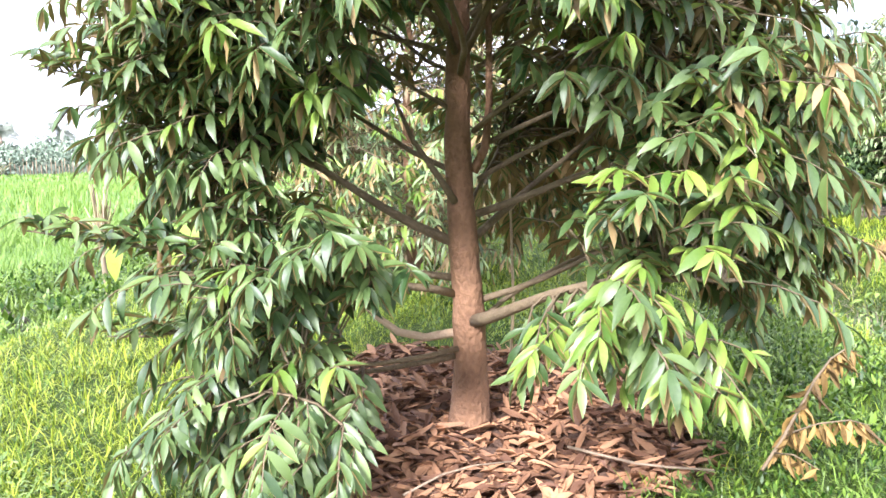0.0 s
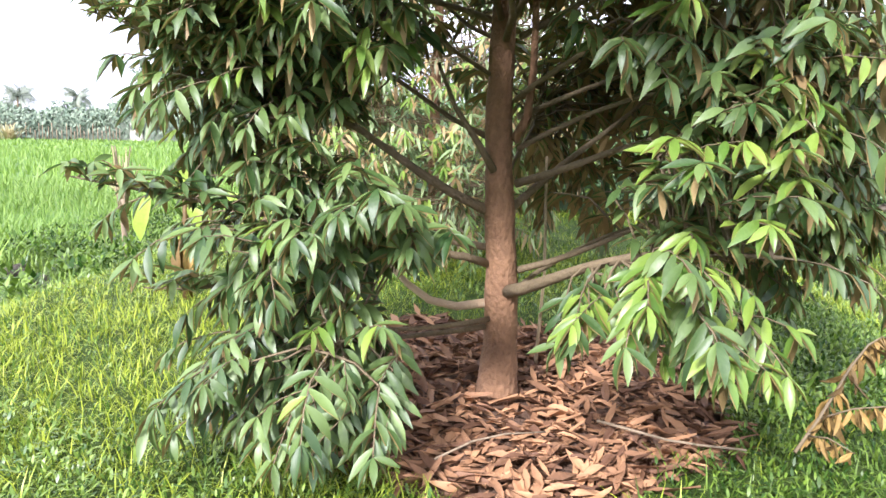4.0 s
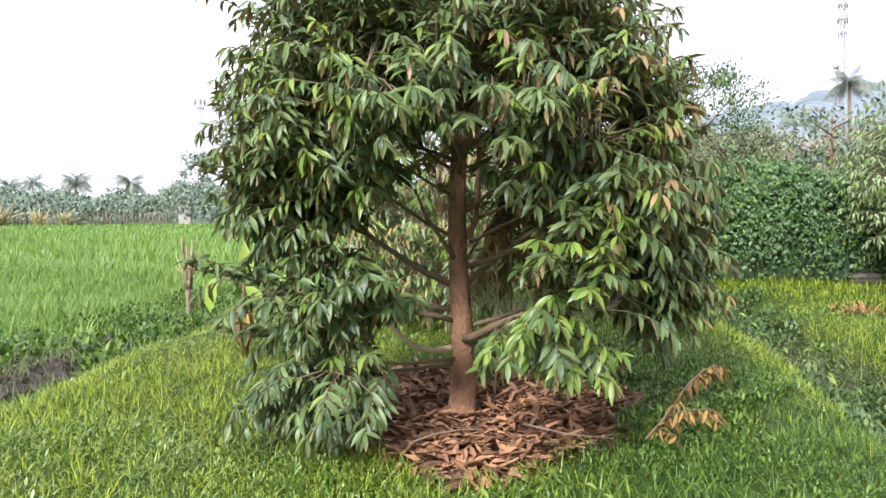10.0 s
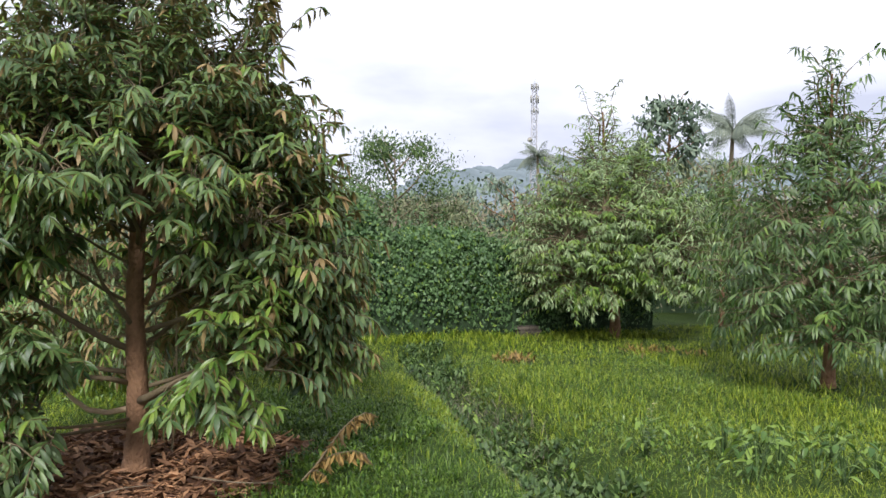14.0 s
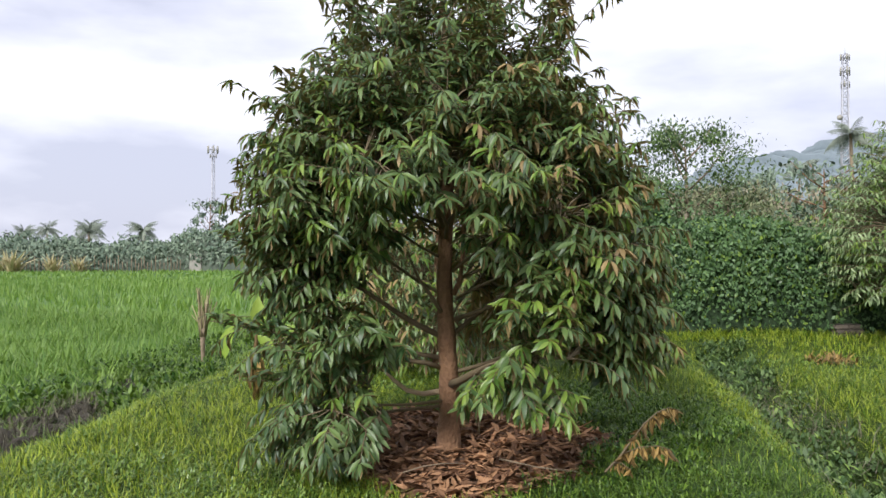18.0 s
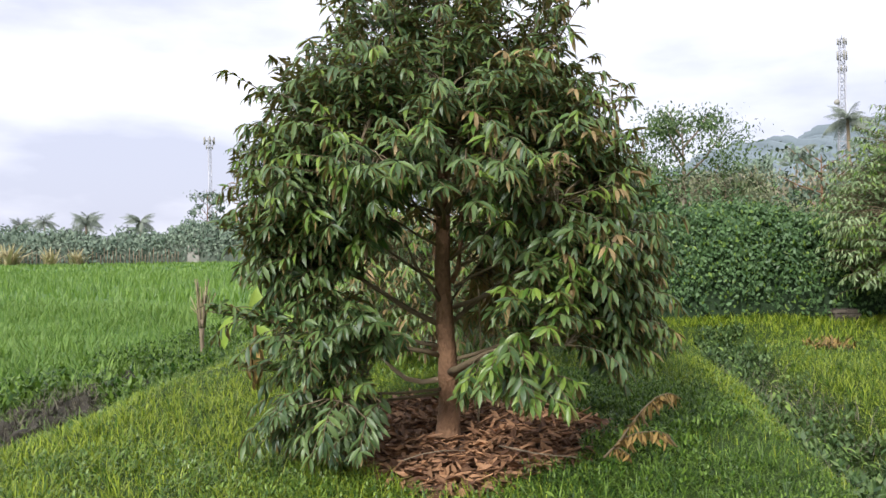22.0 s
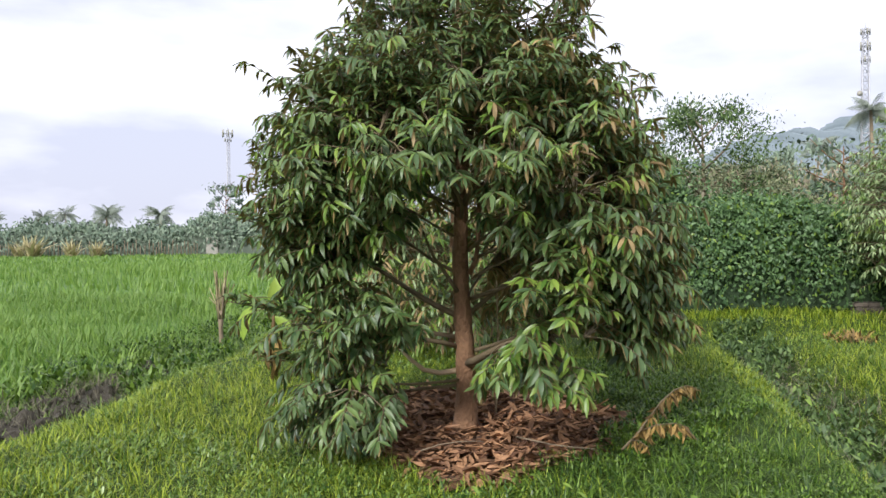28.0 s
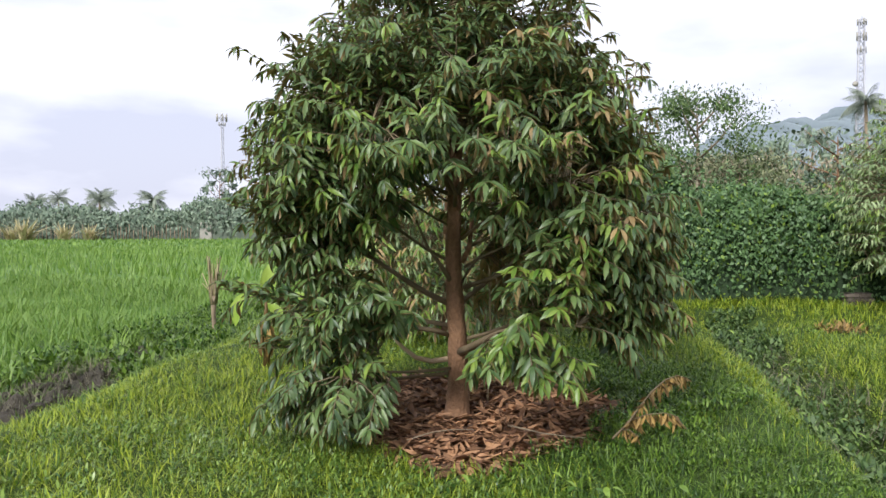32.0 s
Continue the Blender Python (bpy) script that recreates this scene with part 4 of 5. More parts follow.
def litter():
    ring = empty("leaf_litter", (0.12, 0.15, 0.0))
    tagged(ring, "ring of dry brown fallen leaves round the trunk", "leaf litter")
    n = 60
    v = [(0.12, 0.15, 0.02)]
    f = []
    for j in range(1, 13):
        for i in range(n):
            a = 2 * math.pi * i / n
            q = j / 12
            r = (0.92 + 0.1 * math.sin(3 * a + 0.6) + 0.07 * math.sin(7 * a)) * q * 1.03
            x, y = 0.12 + r * math.cos(a), 0.15 + 1.2 * r * math.sin(a)
            v.append((x, y, float(height(x, y)) + 0.012 * (1 - q) + 0.006 + 0.01 * noise.noise(Vector((x * 9, y * 9, 1)))))
    for i in range(n):
        f.append((0, 1 + i, 1 + (i + 1) % n))
        for j in range(11):
            a, b = 1 + j * n + i, 1 + j * n + (i + 1) % n
            f.append((a, a + n, b + n, b))
    base = mesh_object("litter_bed", [(x - 0.12, y - 0.15, z) for x, y, z in v], f, [M_LITTER], None, ring)
    rng = np.random.default_rng(5)
    N = 6800
    x, y = rng.uniform(-1.1, 1.4, N), rng.uniform(-1.3, 1.6, N)
    k = in_mulch(x * 0.98, y * 0.98) & (x * x + y * y > 0.011)
    x, y = x[k], y[k]
    m = len(x)
    z = height(x, y) + rng.uniform(0.012, 0.05, m)
    az, ti = rng.uniform(0, 2 * np.pi, m), rng.normal(0, 0.13, m)
    d = np.stack([np.cos(az) * np.cos(ti), np.sin(az) * np.cos(ti), np.sin(ti)], axis=1)
    nn = np.stack([rng.uniform(-.4, .4, m), rng.uniform(-.4, .4, m), np.ones(m)], axis=1)
    s = rng.uniform(0.085, 0.165, m)
    P = np.stack([x - 0.12, y - 0.15, z], axis=1)
    near = (y < -0.25) & (np.cumsum(y < -0.25) <= 300)
    rest = ~near
    ob = blades_mesh("dry_leaves", P[rest], d[rest], nn[rest], s[rest], CURLED, [M_DRY], parent=ring, seed=6)
    ob["kind"] = "stuff"
    shapes = []
    for tv, tf, side in CURLED:
        o = mesh_object("dry_leaf", tv, tf, [M_DRY])
        shapes.append(o.data)
        bpy.data.objects.remove(o)
    for j, i in enumerate(np.nonzero(near)[0]):
        ax = Vector(d[i]).normalized()
        ay = Vector(nn[i]).cross(ax).normalized()
        o = new("dry_leaf", shapes[j % 4])
        o.parent = ring
        o.matrix_basis = Matrix.Translation(Vector(P[i])) @ Matrix((ax, ay, ax.cross(ay))).transposed().to_4x4() @ Matrix.Scale(float(s[i]), 4)
    return ring


litter()

# ---- hedge and backdrop ----


def hedge(name, outline, h0, depth, n, seed, label, mats, leaf=(0.07, 0.12), templates=None, bumpy=0.25, core=None, category="hedge", lump=0.0, sprigs=0):
    """A leafy hedge along a line of (x, y, height): many leaves over a core sheet coloured dark as the shade inside."""
    rng = np.random.default_rng(seed)
    thing = empty(name, (outline[0][0], outline[0][1], float(height(outline[0][0], outline[0][1]))))
    tagged(thing, label, category)
    base = np.array(thing.location)
    px = np.array([o[0] for o in outline], float)
    py = np.array([o[1] for o in outline], float)
    ph = np.array([o[2] for o in outline], float)
    cum = np.concatenate([[0], np.cumsum(np.hypot(np.diff(px), np.diff(py)))])
    total = cum[-1]

    def surf(u, q):
        # u along, q from 0 (front foot) over the top to 1 (back foot)
        x, y, hh = np.interp(u, cum, px), np.interp(u, cum, py), np.interp(u, cum, ph)
        dx, dy = np.interp(u + .1, cum, px) - np.interp(u - .1, cum, px), np.interp(u + .1, cum, py) - np.interp(u - .1, cum, py)
        ln = np.hypot(dx, dy) + 1e-9
        nx, ny = dy / ln, -dx / ln
        hh = hh * (1 + bumpy * 0.5 * (np.sin(1.3 * u * 4 / depth / 3 + seed) * 0.5 + np.sin(3.7 * u * 1.2 / depth + 1) * 0.35 + np.sin(9.1 * u / depth) * 0.15))
        a = np.pi * q
        fx = np.sign(np.cos(a)) * np.abs(np.cos(a)) ** 0.45
        fz = np.sin(a) ** 0.45
        swell = 1 + bumpy * 0.6 * np.sin(2.3 * u / depth + 3 * q + seed) * 0.5
        off = depth / 2 * fx * swell
        gz = height(x, y)
        # hollows and swells the size of single bushes
        bulge = lump * (np.sin(4.3 * u + 2.0 * np.sin(7 * q + u)) * np.sin(8.1 * q + 1.9 * u) + 0.6 * np.sin(9.7 * u - 13 * q) * np.sin(17 * q + 3.1 * u))
        off = off + bulge * fx
        hh = hh + bulge * 0.7
        return np.stack([x + nx * off, y + ny * off, gz + hh * fz], axis=-1), np.stack([nx * fx, ny * fx, fz * 0.6 + 0.15], axis=-1)

    U, Q = np.meshgrid(np.linspace(0, total, max(8, int(total / (depth * 0.3)))), np.linspace(0.0, 1, 13))
    cv, cn = surf(U.ravel(), Q.ravel())
    cv = cv - cn * 0.06 * depth
    nu = U.shape[1]
    idx = np.arange(12)[:, None] * nu + np.arange(nu - 1)[None]
    cf = np.stack([idx, idx + 1, idx + 1 + nu, idx + nu], axis=-1).reshape(-1, 4)
    mesh_object("core", cv - base, cf, [core or M_CORESHADE], None, thing)
    u, q = rng.uniform(0, total, n), rng.beta(1.0, 1.5, n)
    P, Nn = surf(u, q)
    Nn = Nn + rng.normal(0, 0.35, Nn.shape)
    P = P + Nn * rng.uniform(-0.06, 0.12, n)[:, None] * depth * 0.8 - base
    d = rng.normal(0, 0.6, (n, 3))
    d[:, 2] -= 0.75
    kinds = rng.integers(0, len(mats), n)
    size = rng.uniform(*leaf, n)
    if sprigs:
        # loose shoots standing out of the top
        su, sq = rng.uniform(0, total, sprigs), rng.uniform(0.2, 0.75, sprigs)
        F, _ = surf(su, sq)
        tip = rng.normal(0, 0.16, (sprigs, 3)) + np.array([0, 0, 0.12]) + np.abs(rng.normal(0, 0.17, (sprigs, 1))) * np.array([0, 0, 1.0])
        s_ = np.tile(np.linspace(0.15, 1, 12), sprigs)
        P2 = np.repeat(F, 12, axis=0) + np.repeat(tip, 12, axis=0) * s_[:, None] - base
        k2 = len(P2)
        P = np.vstack([P, P2])
        d = np.vstack([d, rng.normal(0, 0.8, (k2, 3)) + np.array([0, 0, -0.2])])
        Nn = np.vstack([Nn, rng.normal(0, 0.5, (k2, 3)) + np.array([0, -0.4, 0.8])])
        kinds = np.concatenate([kinds, np.zeros(k2, dtype=int)])
        size = np.concatenate([size, rng.uniform(*leaf, k2)])
    ob = blades_mesh("leaves", P, d, Nn, size, templates or ROUND, mats, kinds=kinds, parent=thing, seed=seed)
    ob["kind"] = "stuff"
    return thing


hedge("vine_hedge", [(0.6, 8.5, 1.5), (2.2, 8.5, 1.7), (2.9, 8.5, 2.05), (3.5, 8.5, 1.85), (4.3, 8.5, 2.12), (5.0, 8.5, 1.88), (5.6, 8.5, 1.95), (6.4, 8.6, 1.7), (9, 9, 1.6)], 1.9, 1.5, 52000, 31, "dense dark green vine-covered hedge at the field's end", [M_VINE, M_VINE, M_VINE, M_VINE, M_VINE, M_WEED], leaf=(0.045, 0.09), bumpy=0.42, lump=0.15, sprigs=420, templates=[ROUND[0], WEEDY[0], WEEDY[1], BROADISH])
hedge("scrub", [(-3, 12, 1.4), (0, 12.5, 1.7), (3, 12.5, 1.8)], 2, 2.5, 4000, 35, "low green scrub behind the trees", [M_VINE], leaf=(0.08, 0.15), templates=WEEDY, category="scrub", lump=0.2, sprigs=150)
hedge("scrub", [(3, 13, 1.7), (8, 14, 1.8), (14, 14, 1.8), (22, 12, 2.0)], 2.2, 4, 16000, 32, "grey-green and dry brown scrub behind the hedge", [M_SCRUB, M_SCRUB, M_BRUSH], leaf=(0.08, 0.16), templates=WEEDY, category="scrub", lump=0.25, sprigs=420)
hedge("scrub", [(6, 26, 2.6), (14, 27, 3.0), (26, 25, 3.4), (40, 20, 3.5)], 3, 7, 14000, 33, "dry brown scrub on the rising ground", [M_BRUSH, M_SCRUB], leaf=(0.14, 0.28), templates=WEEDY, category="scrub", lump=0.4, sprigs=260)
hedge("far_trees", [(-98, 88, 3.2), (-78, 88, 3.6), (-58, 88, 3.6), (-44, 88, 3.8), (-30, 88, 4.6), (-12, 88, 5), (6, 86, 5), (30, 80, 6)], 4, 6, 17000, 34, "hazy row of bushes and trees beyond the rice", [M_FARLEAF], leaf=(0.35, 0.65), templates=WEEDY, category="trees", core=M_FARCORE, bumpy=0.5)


def hill():
    n, m = 640, 30
    X = np.linspace(-60, 900, n)
    T = np.linspace(0, 1, m)
    XX, TT = np.meshgrid(X, T)
    ridge = np.interp(XX, [-60, 60, 130, 170, 215, 260, 330, 420, 900], [2, 30, 50, 69, 74, 85, 83, 90, 100])
    ZZ = ridge * np.sin(TT * np.pi / 2) + (4 * np.sin(XX * 0.21) + 3 * np.sin(XX * 0.47 + 2) + 2 * np.sin(XX * 1.13 + TT * 9) + 2.4 * np.abs(np.sin(XX * 0.16 + 9 * TT)) + 3.2 * np.abs(np.sin(XX * 0.093 + 1 - 7 * TT)) + 1.5 * np.abs(np.sin(XX * 0.41 + 23 * TT)) - 5.0) * TT
    YY = 330 + 290 * TT
    v = np.stack([XX.ravel(), YY.ravel(), ZZ.ravel()], axis=1)
    i = np.arange(m - 1)[:, None] * n + np.arange(n - 1)[None]
    f = np.stack([i, i + 1, i + 1 + n, i + n], axis=-1).reshape(-1, 4)
    return tagged(mesh_object("hill", v, f, [M_HILL]), "wooded hill on the skyline, haze put into its blue-green colour", "hill", kind="structure")


hill()


# ---- fallen branch, stakes, post, pier ----


def fallen_branch():
    base = Vector((1.02, -0.52, 0.04))
    thing = empty("fallen_branch", base + Vector((0.02, -0.08, 0.045)))
    tagged(thing, "fallen durian branch with withered brown leaves on the grass", "branch")
    pts = [Vector(p) for p in ((0.98, -0.56, 0.03), (1.08, -0.48, 0.1), (1.16, -0.43, 0.19), (1.25, -0.36, 0.28), (1.35, -0.28, 0.34), (1.44, -0.21, 0.355), (1.52, -0.16, 0.33))]
    v, f = tube([p - base for p in pts], [0.007, 0.0065, 0.006, 0.005, 0.004, 0.003, 0.0015], sides=6)
    mesh_object("stick", v, f, [M_TWIG], None, thing)
    side = [Vector(p) for p in ((1.1, -0.47, 0.12), (1.2, -0.5, 0.17), (1.31, -0.5, 0.18), (1.4, -0.48, 0.15))]
    v, f = tube([p - base for p in side], [0.004, 0.0035, 0.003, 0.0015], sides=5)
    mesh_object("twig", v, f, [M_TWIG], None, thing)
    low = [Vector(p) for p in ((1.04, -0.51, 0.07), (1.07, -0.6, 0.1), (1.12, -0.68, 0.08))]
    v, f = tube([p - base for p in low], [0.004, 0.003, 0.0015], sides=5)
    mesh_object("twig", v, f, [M_TWIG], None, thing)
    shapes = []
    for tv, tf, sd in CURLED:
        o = mesh_object("dead_leaf", tv, tf, [M_DEADLEAF])
        shapes.append(o.data)
        bpy.data.objects.remove(o)
    rng = random.Random(4)
    for line, n in ((pts[1:], 62), (side, 34), (low, 16)):
        for i in range(n):
            f = (i + rng.random()) / n * (len(line) - 1.001)
            a = int(f)
            p = line[a].lerp(line[a + 1], f - a)
            d = Vector((rng.uniform(-.7, .8), rng.uniform(-.9, .7), -1 + 0.5 * rng.random() ** 2)).normalized()
            n_ = Vector((rng.uniform(-1, 1), rng.uniform(-1.2, 0.4), rng.uniform(-.4, .6)))
            y = n_.cross(d).normalized()
            s = min(rng.uniform(0.075, 0.115), max(0.05, p.z - 0.01))
            o = new("dead_leaf", shapes[i % 4])
            o.parent = thing
            o.matrix_basis = Matrix.Translation(p - base) @ Matrix((d, y, d.cross(y))).transposed().to_4x4() @ Matrix.Scale(s, 4)


fallen_branch()


def stick_thing(name, label, pts, r0, r1, m, category="stick", sides=6):
    base = Vector(pts[0])
    thing = empty(name, base)
    tagged(thing, label, category)
    n = len(pts)
    v, f = tube([Vector(p) - base for p in pts], [r0 + (r1 - r0) * i / (n - 1) for i in range(n)], sides=sides)
    mesh_object("shaft", v, f, [m], None, thing)
    return thing


stick_thing("stake", "thin pale wooden stake standing beside the trunk", [(0.2, 0.36, -0.02), (0.23, 0.35, 0.5), (0.22, 0.34, 1.05)], 0.009, 0.006, M_PALEBARK, "stake")
stick_thing("stick", "dry stick lying on the leaf litter", [(-0.25, -0.75, 0.07), (-0.12, -0.63, 0.085), (0.0, -0.57, 0.09), (0.15, -0.52, 0.08)], 0.0045, 0.003, M_WOOD)
stick_thing("stick", "crooked dry stick lying in the leaf litter", [(0.36, -0.4, 0.08), (0.47, -0.5, 0.085), (0.58, -0.57, 0.08), (0.7, -0.6, 0.075), (0.84, -0.62, 0.07)], 0.006, 0.004, M_WOOD)


def old_post():
    z = float(height(-3.8, 5.0))
    thing = empty("old_post", (-3.8, 5.0, z))
    thing.scale = (1.15, 1.15, (0.86 - z) / 0.92)
    tagged(thing, "weathered broken post with a splintered top by the paddy", "post")
    rng = random.Random(9)
    v, f = tube([(0.01, 0, -0.1), (0.0, 0, 0.18), (-0.012, 0.01, 0.36), (0, 0, 0.55)], [0.032, 0.026, 0.025, 0.042], sides=10)
    mesh_object("shaft", [Vector(p) + 0.01 * Vector((noise.noise(Vector(p) * 30), noise.noise(Vector(p) * 30 + Vector((3, 3, 3))), 0)) for p in v], f, [M_WOOD], None, thing)
    for i in range(34):
        a = 2.4 * i
        r = 0.034 * math.sqrt(rng.uniform(0.2, 1.2))
        g = rng.uniform(1.2, 5.4)
        h = rng.uniform(0.68, 0.98)
        c, s_ = math.cos(a), math.sin(a)
        v, f = tube([(r * c, r * s_, 0.46), (r * 1.5 * c, r * 1.5 * s_, 0.6), (r * g * c, r * g * s_, h), (r * (g + rng.uniform(-.4, 1.6)) * c, r * g * s_, h + rng.uniform(-0.06, 0.05))], [0.009, 0.008, 0.006, 0.002], sides=4)
        mesh_object("splinter", v, f, [M_WOOD if i % 3 == 0 else M_TAN], None, thing)


old_post()


def brick_pier():
    z = float(height(6.05, 7.7))
    thing = empty("brick_pier", (6.05, 7.7, z))
    tagged(thing, "low weathered brick pier at the end of the hedge", "pier")
    v, f = box_mesh(-0.2, -0.11, -0.1, 0.2, 0.11, 0.222)
    mesh_object("mortar", v, f, [M_MUD], None, thing, smooth=False)
    v, f = box_mesh(-0.105, -0.13, 0, 0.105, 0.13, 0.06, bevel=0.006)
    me = mesh_object("brick", v, f, [M_BRICK], smooth=False)
    data = me.data
    bpy.data.objects.remove(me)
    for row in range(3):
        for k in range(2):
            o = new("brick", data)
            o.parent = thing
            o.location = (-0.11 + 0.22 * k + (0.012 if row % 2 else -0.012), 0.003 * ((row * 3 + k) % 3), 0.01 + row * 0.072)


brick_pier()

# ---- clods and straw along the muddy ditch ----


def mud_heap():
    rng = random.Random(17)
    thing = empty("mud_heap", (-4.3, 2.4, float(height(-4.3, 2.4))))
    tagged(thing, "heap of dug dark mud clods tangled with dead straw", "mud")
    base = thing.location
    bm = bmesh.new()
    bmesh.ops.create_icosphere(bm, subdivisions=2, radius=1.0)
    for v in bm.verts:
        v.co *= 1 + 0.28 * noise.noise(v.co * 1.6) + 0.12 * noise.noise(v.co * 4)
    me = bpy.data.meshes.new("clod")
    bm.to_mesh(me)
    bm.free()
    me.materials.append(M_MUD)
    for i in range(210):
        y = rng.uniform(-0.6, 4.0)
        x = -4.2 + 0.06 * math.sin(2 * y) + rng.gauss(0, 0.2)
        s = rng.uniform(0.025, 0.1) * (1.25 if i % 5 == 0 else 0.9)
        o = new("clod", me)
        o.parent = thing
        o.matrix_basis = Matrix.LocRotScale(Vector((x, y, float(height(x, y)) + 0.25 * s)) - base, Euler((rng.random() * 6, rng.random() * 6, rng.random() * 6)), (s * 1.3, s, s * 0.7))


mud_heap()
grass_field("dead_straw", 2600, (-4.8, -3.8), (-0.6, 3.2), 0.1, 0.26, 15, lambda x, y, r: np.abs(x + 4.25 + 0.1 * np.sin(2 * y)) < 0.3, wide=0.7, lean=1.5, label="tangled dead straw on the dug mud", category="straw", mats=[M_STRAW], lift=0.12)
grass_field("dead_straw", 5000, (2.2, 4.1), (-1.2, 5.5), 0.08, 0.25, 16, lambda x, y, r: np.abs(x - ditch_line(y)) < 0.34, wide=0.6, lean=1.5, label="grey dead straw in the narrow ditch", category="straw", mats=[M_STRAW], lift=0.05)
grass_field("dry_cuttings", 260, (4.3, 4.9), (4.4, 5.2), 0.08, 0.18, 17, lambda x, y, r: (x - 4.6) ** 2 + (y - 4.8) ** 2 < 0.09, wide=4.0, lean=1.5, label="small heap of dry brown cuttings on the grass", category="cuttings", mats=[M_DEADLEAF], lift=0.05)
grass_field("dry_cuttings", 320, (6.4, 7.6), (4.4, 5.5), 0.08, 0.18, 18, lambda x, y, r: wobble(3 * x, 3 * y) > 0.1, wide=4.0, lean=1.5, label="dry fallen leaves scattered before the far tree", category="cuttings", mats=[M_DEADLEAF], lift=0.04)

# ---- far trees and palms ----


def leafy_tree(name, label, place, top, crown, width, n, leaf, m, seed, bark=None, sparse=1.0, category="tree"):
    """A tree of trunk, limbs and clumps of leaves with gaps between them."""
    rng = random.Random(seed)
    nr = np.random.default_rng(seed)
    place = Vector((place[0], place[1], float(height(place[0], place[1])) if len(place) < 3 else place[2]))
    thing = empty(name, place)
    tagged(thing, label, category)
    r = 0.012 * top + 0.02
    lean = rng.uniform(-0.04, 0.04) * top
    pts = [Vector((lean * s * s, 0.02 * top * math.sin(3 * s), top * 0.92 * s - 0.1 * (s == 0))) for s in (0, 0.25, 0.5, 0.75, 1)]
    v, f = tube(pts, [r, r * 0.85, r * 0.65, r * 0.45, r * 0.15], sides=8)
    mesh_object("trunk", v, f, [bark or M_BARK], None, thing)
    P, D, Nn, S = [], [], [], []
    k = 15
    for i in range(k):
        u = (i + 0.5) / k
        z = top - crown + crown * u
        a = i * 2.4 + rng.uniform(-.4, .4)
        reach = width / 2 * math.sqrt(max(0.05, 1 - (2 * u - 0.85) ** 2 * 0.75)) * rng.uniform(0.65, 1.0)
        tip = Vector((reach * math.cos(a) + lean * u, reach * math.sin(a), min(z + 0.12 * crown, top)))
        start = Vector((lean * (z / top) ** 2, 0, max(0.2, z - 0.16 * crown)))
        v, f = tube([start, start.lerp(tip, 0.5) + Vector((0, 0, -0.03 * crown)), tip], [r * 0.4, r * 0.28, r * 0.08], sides=5)
        mesh_object("limb", v, f, [bark or M_BARK], None, thing)
        m_ = int(n / k)
        rad = np.array([0.26 * width, 0.26 * width, 0.13 * crown]) * rng.uniform(0.6, 1.1) * sparse
        q = nr.normal(0, 0.5, (m_, 3))
        P.append(np.array(tip) * 0.92 + np.array([0, 0, 0.02 * crown]) + q * rad)
        D.append(nr.normal(0, 0.6, (m_, 3)) + np.array([0, 0, -0.5]))
        Nn.append(q + np.array([0, 0, 0.6]))
        S.append(nr.uniform(leaf * 0.7, leaf * 1.3, m_))
    ob = blades_mesh("crown", np.vstack(P), np.vstack(D), np.vstack(Nn), np.concatenate(S), SIMPLE, [m], parent=thing, seed=seed)
    ob["kind"] = "stuff"
    return thing


leafy_tree("shrub_tree", "open grey-green shrub with bare crooked limbs behind the hedge", (4.7, 12.6), 4.4, 3.5, 3.0, 9000, 0.085, M_DULL, 51, bark=M_WOOD, sparse=1.05)
leafy_tree("shrub_tree", "low grey-green shrub with thin twigs behind the hedge", (5.6, 12.4), 2.9, 2.3, 2.8, 4200, 0.09, M_SCRUB, 55, bark=M_WOOD)
leafy_tree("shrub_tree", "dark bushy shrub behind the vine hedge", (3.0, 11.5), 3.0, 2.2, 2.4, 1500, 0.14, M_VINE, 52)
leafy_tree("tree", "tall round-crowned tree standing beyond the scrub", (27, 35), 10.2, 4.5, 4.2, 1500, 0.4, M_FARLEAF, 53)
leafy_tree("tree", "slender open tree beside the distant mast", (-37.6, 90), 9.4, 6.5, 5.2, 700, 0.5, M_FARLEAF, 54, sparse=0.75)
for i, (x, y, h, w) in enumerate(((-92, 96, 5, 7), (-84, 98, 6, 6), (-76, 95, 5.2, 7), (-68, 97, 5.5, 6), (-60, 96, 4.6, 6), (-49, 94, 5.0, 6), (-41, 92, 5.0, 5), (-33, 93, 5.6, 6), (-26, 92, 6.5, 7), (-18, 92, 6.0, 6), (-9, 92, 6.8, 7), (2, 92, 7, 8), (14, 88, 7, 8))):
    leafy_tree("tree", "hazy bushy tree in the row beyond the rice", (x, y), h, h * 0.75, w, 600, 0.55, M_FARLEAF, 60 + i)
for i, (x, y, h, w) in enumerate(((10, 18, 4.0, 4), (13.5, 17, 3.6, 4), (17, 20, 4.6, 5), (22, 24, 5.5, 6), (30, 40, 6.5, 8), (38, 60, 8, 9), (46, 60, 9, 10))):
    leafy_tree("tree", "grey-green bushy tree on the rising scrubland", (x, y), h, h * 0.7, w, 900, 0.05 * h, M_SCRUB if i % 2 else M_FARLEAF, 80 + i)


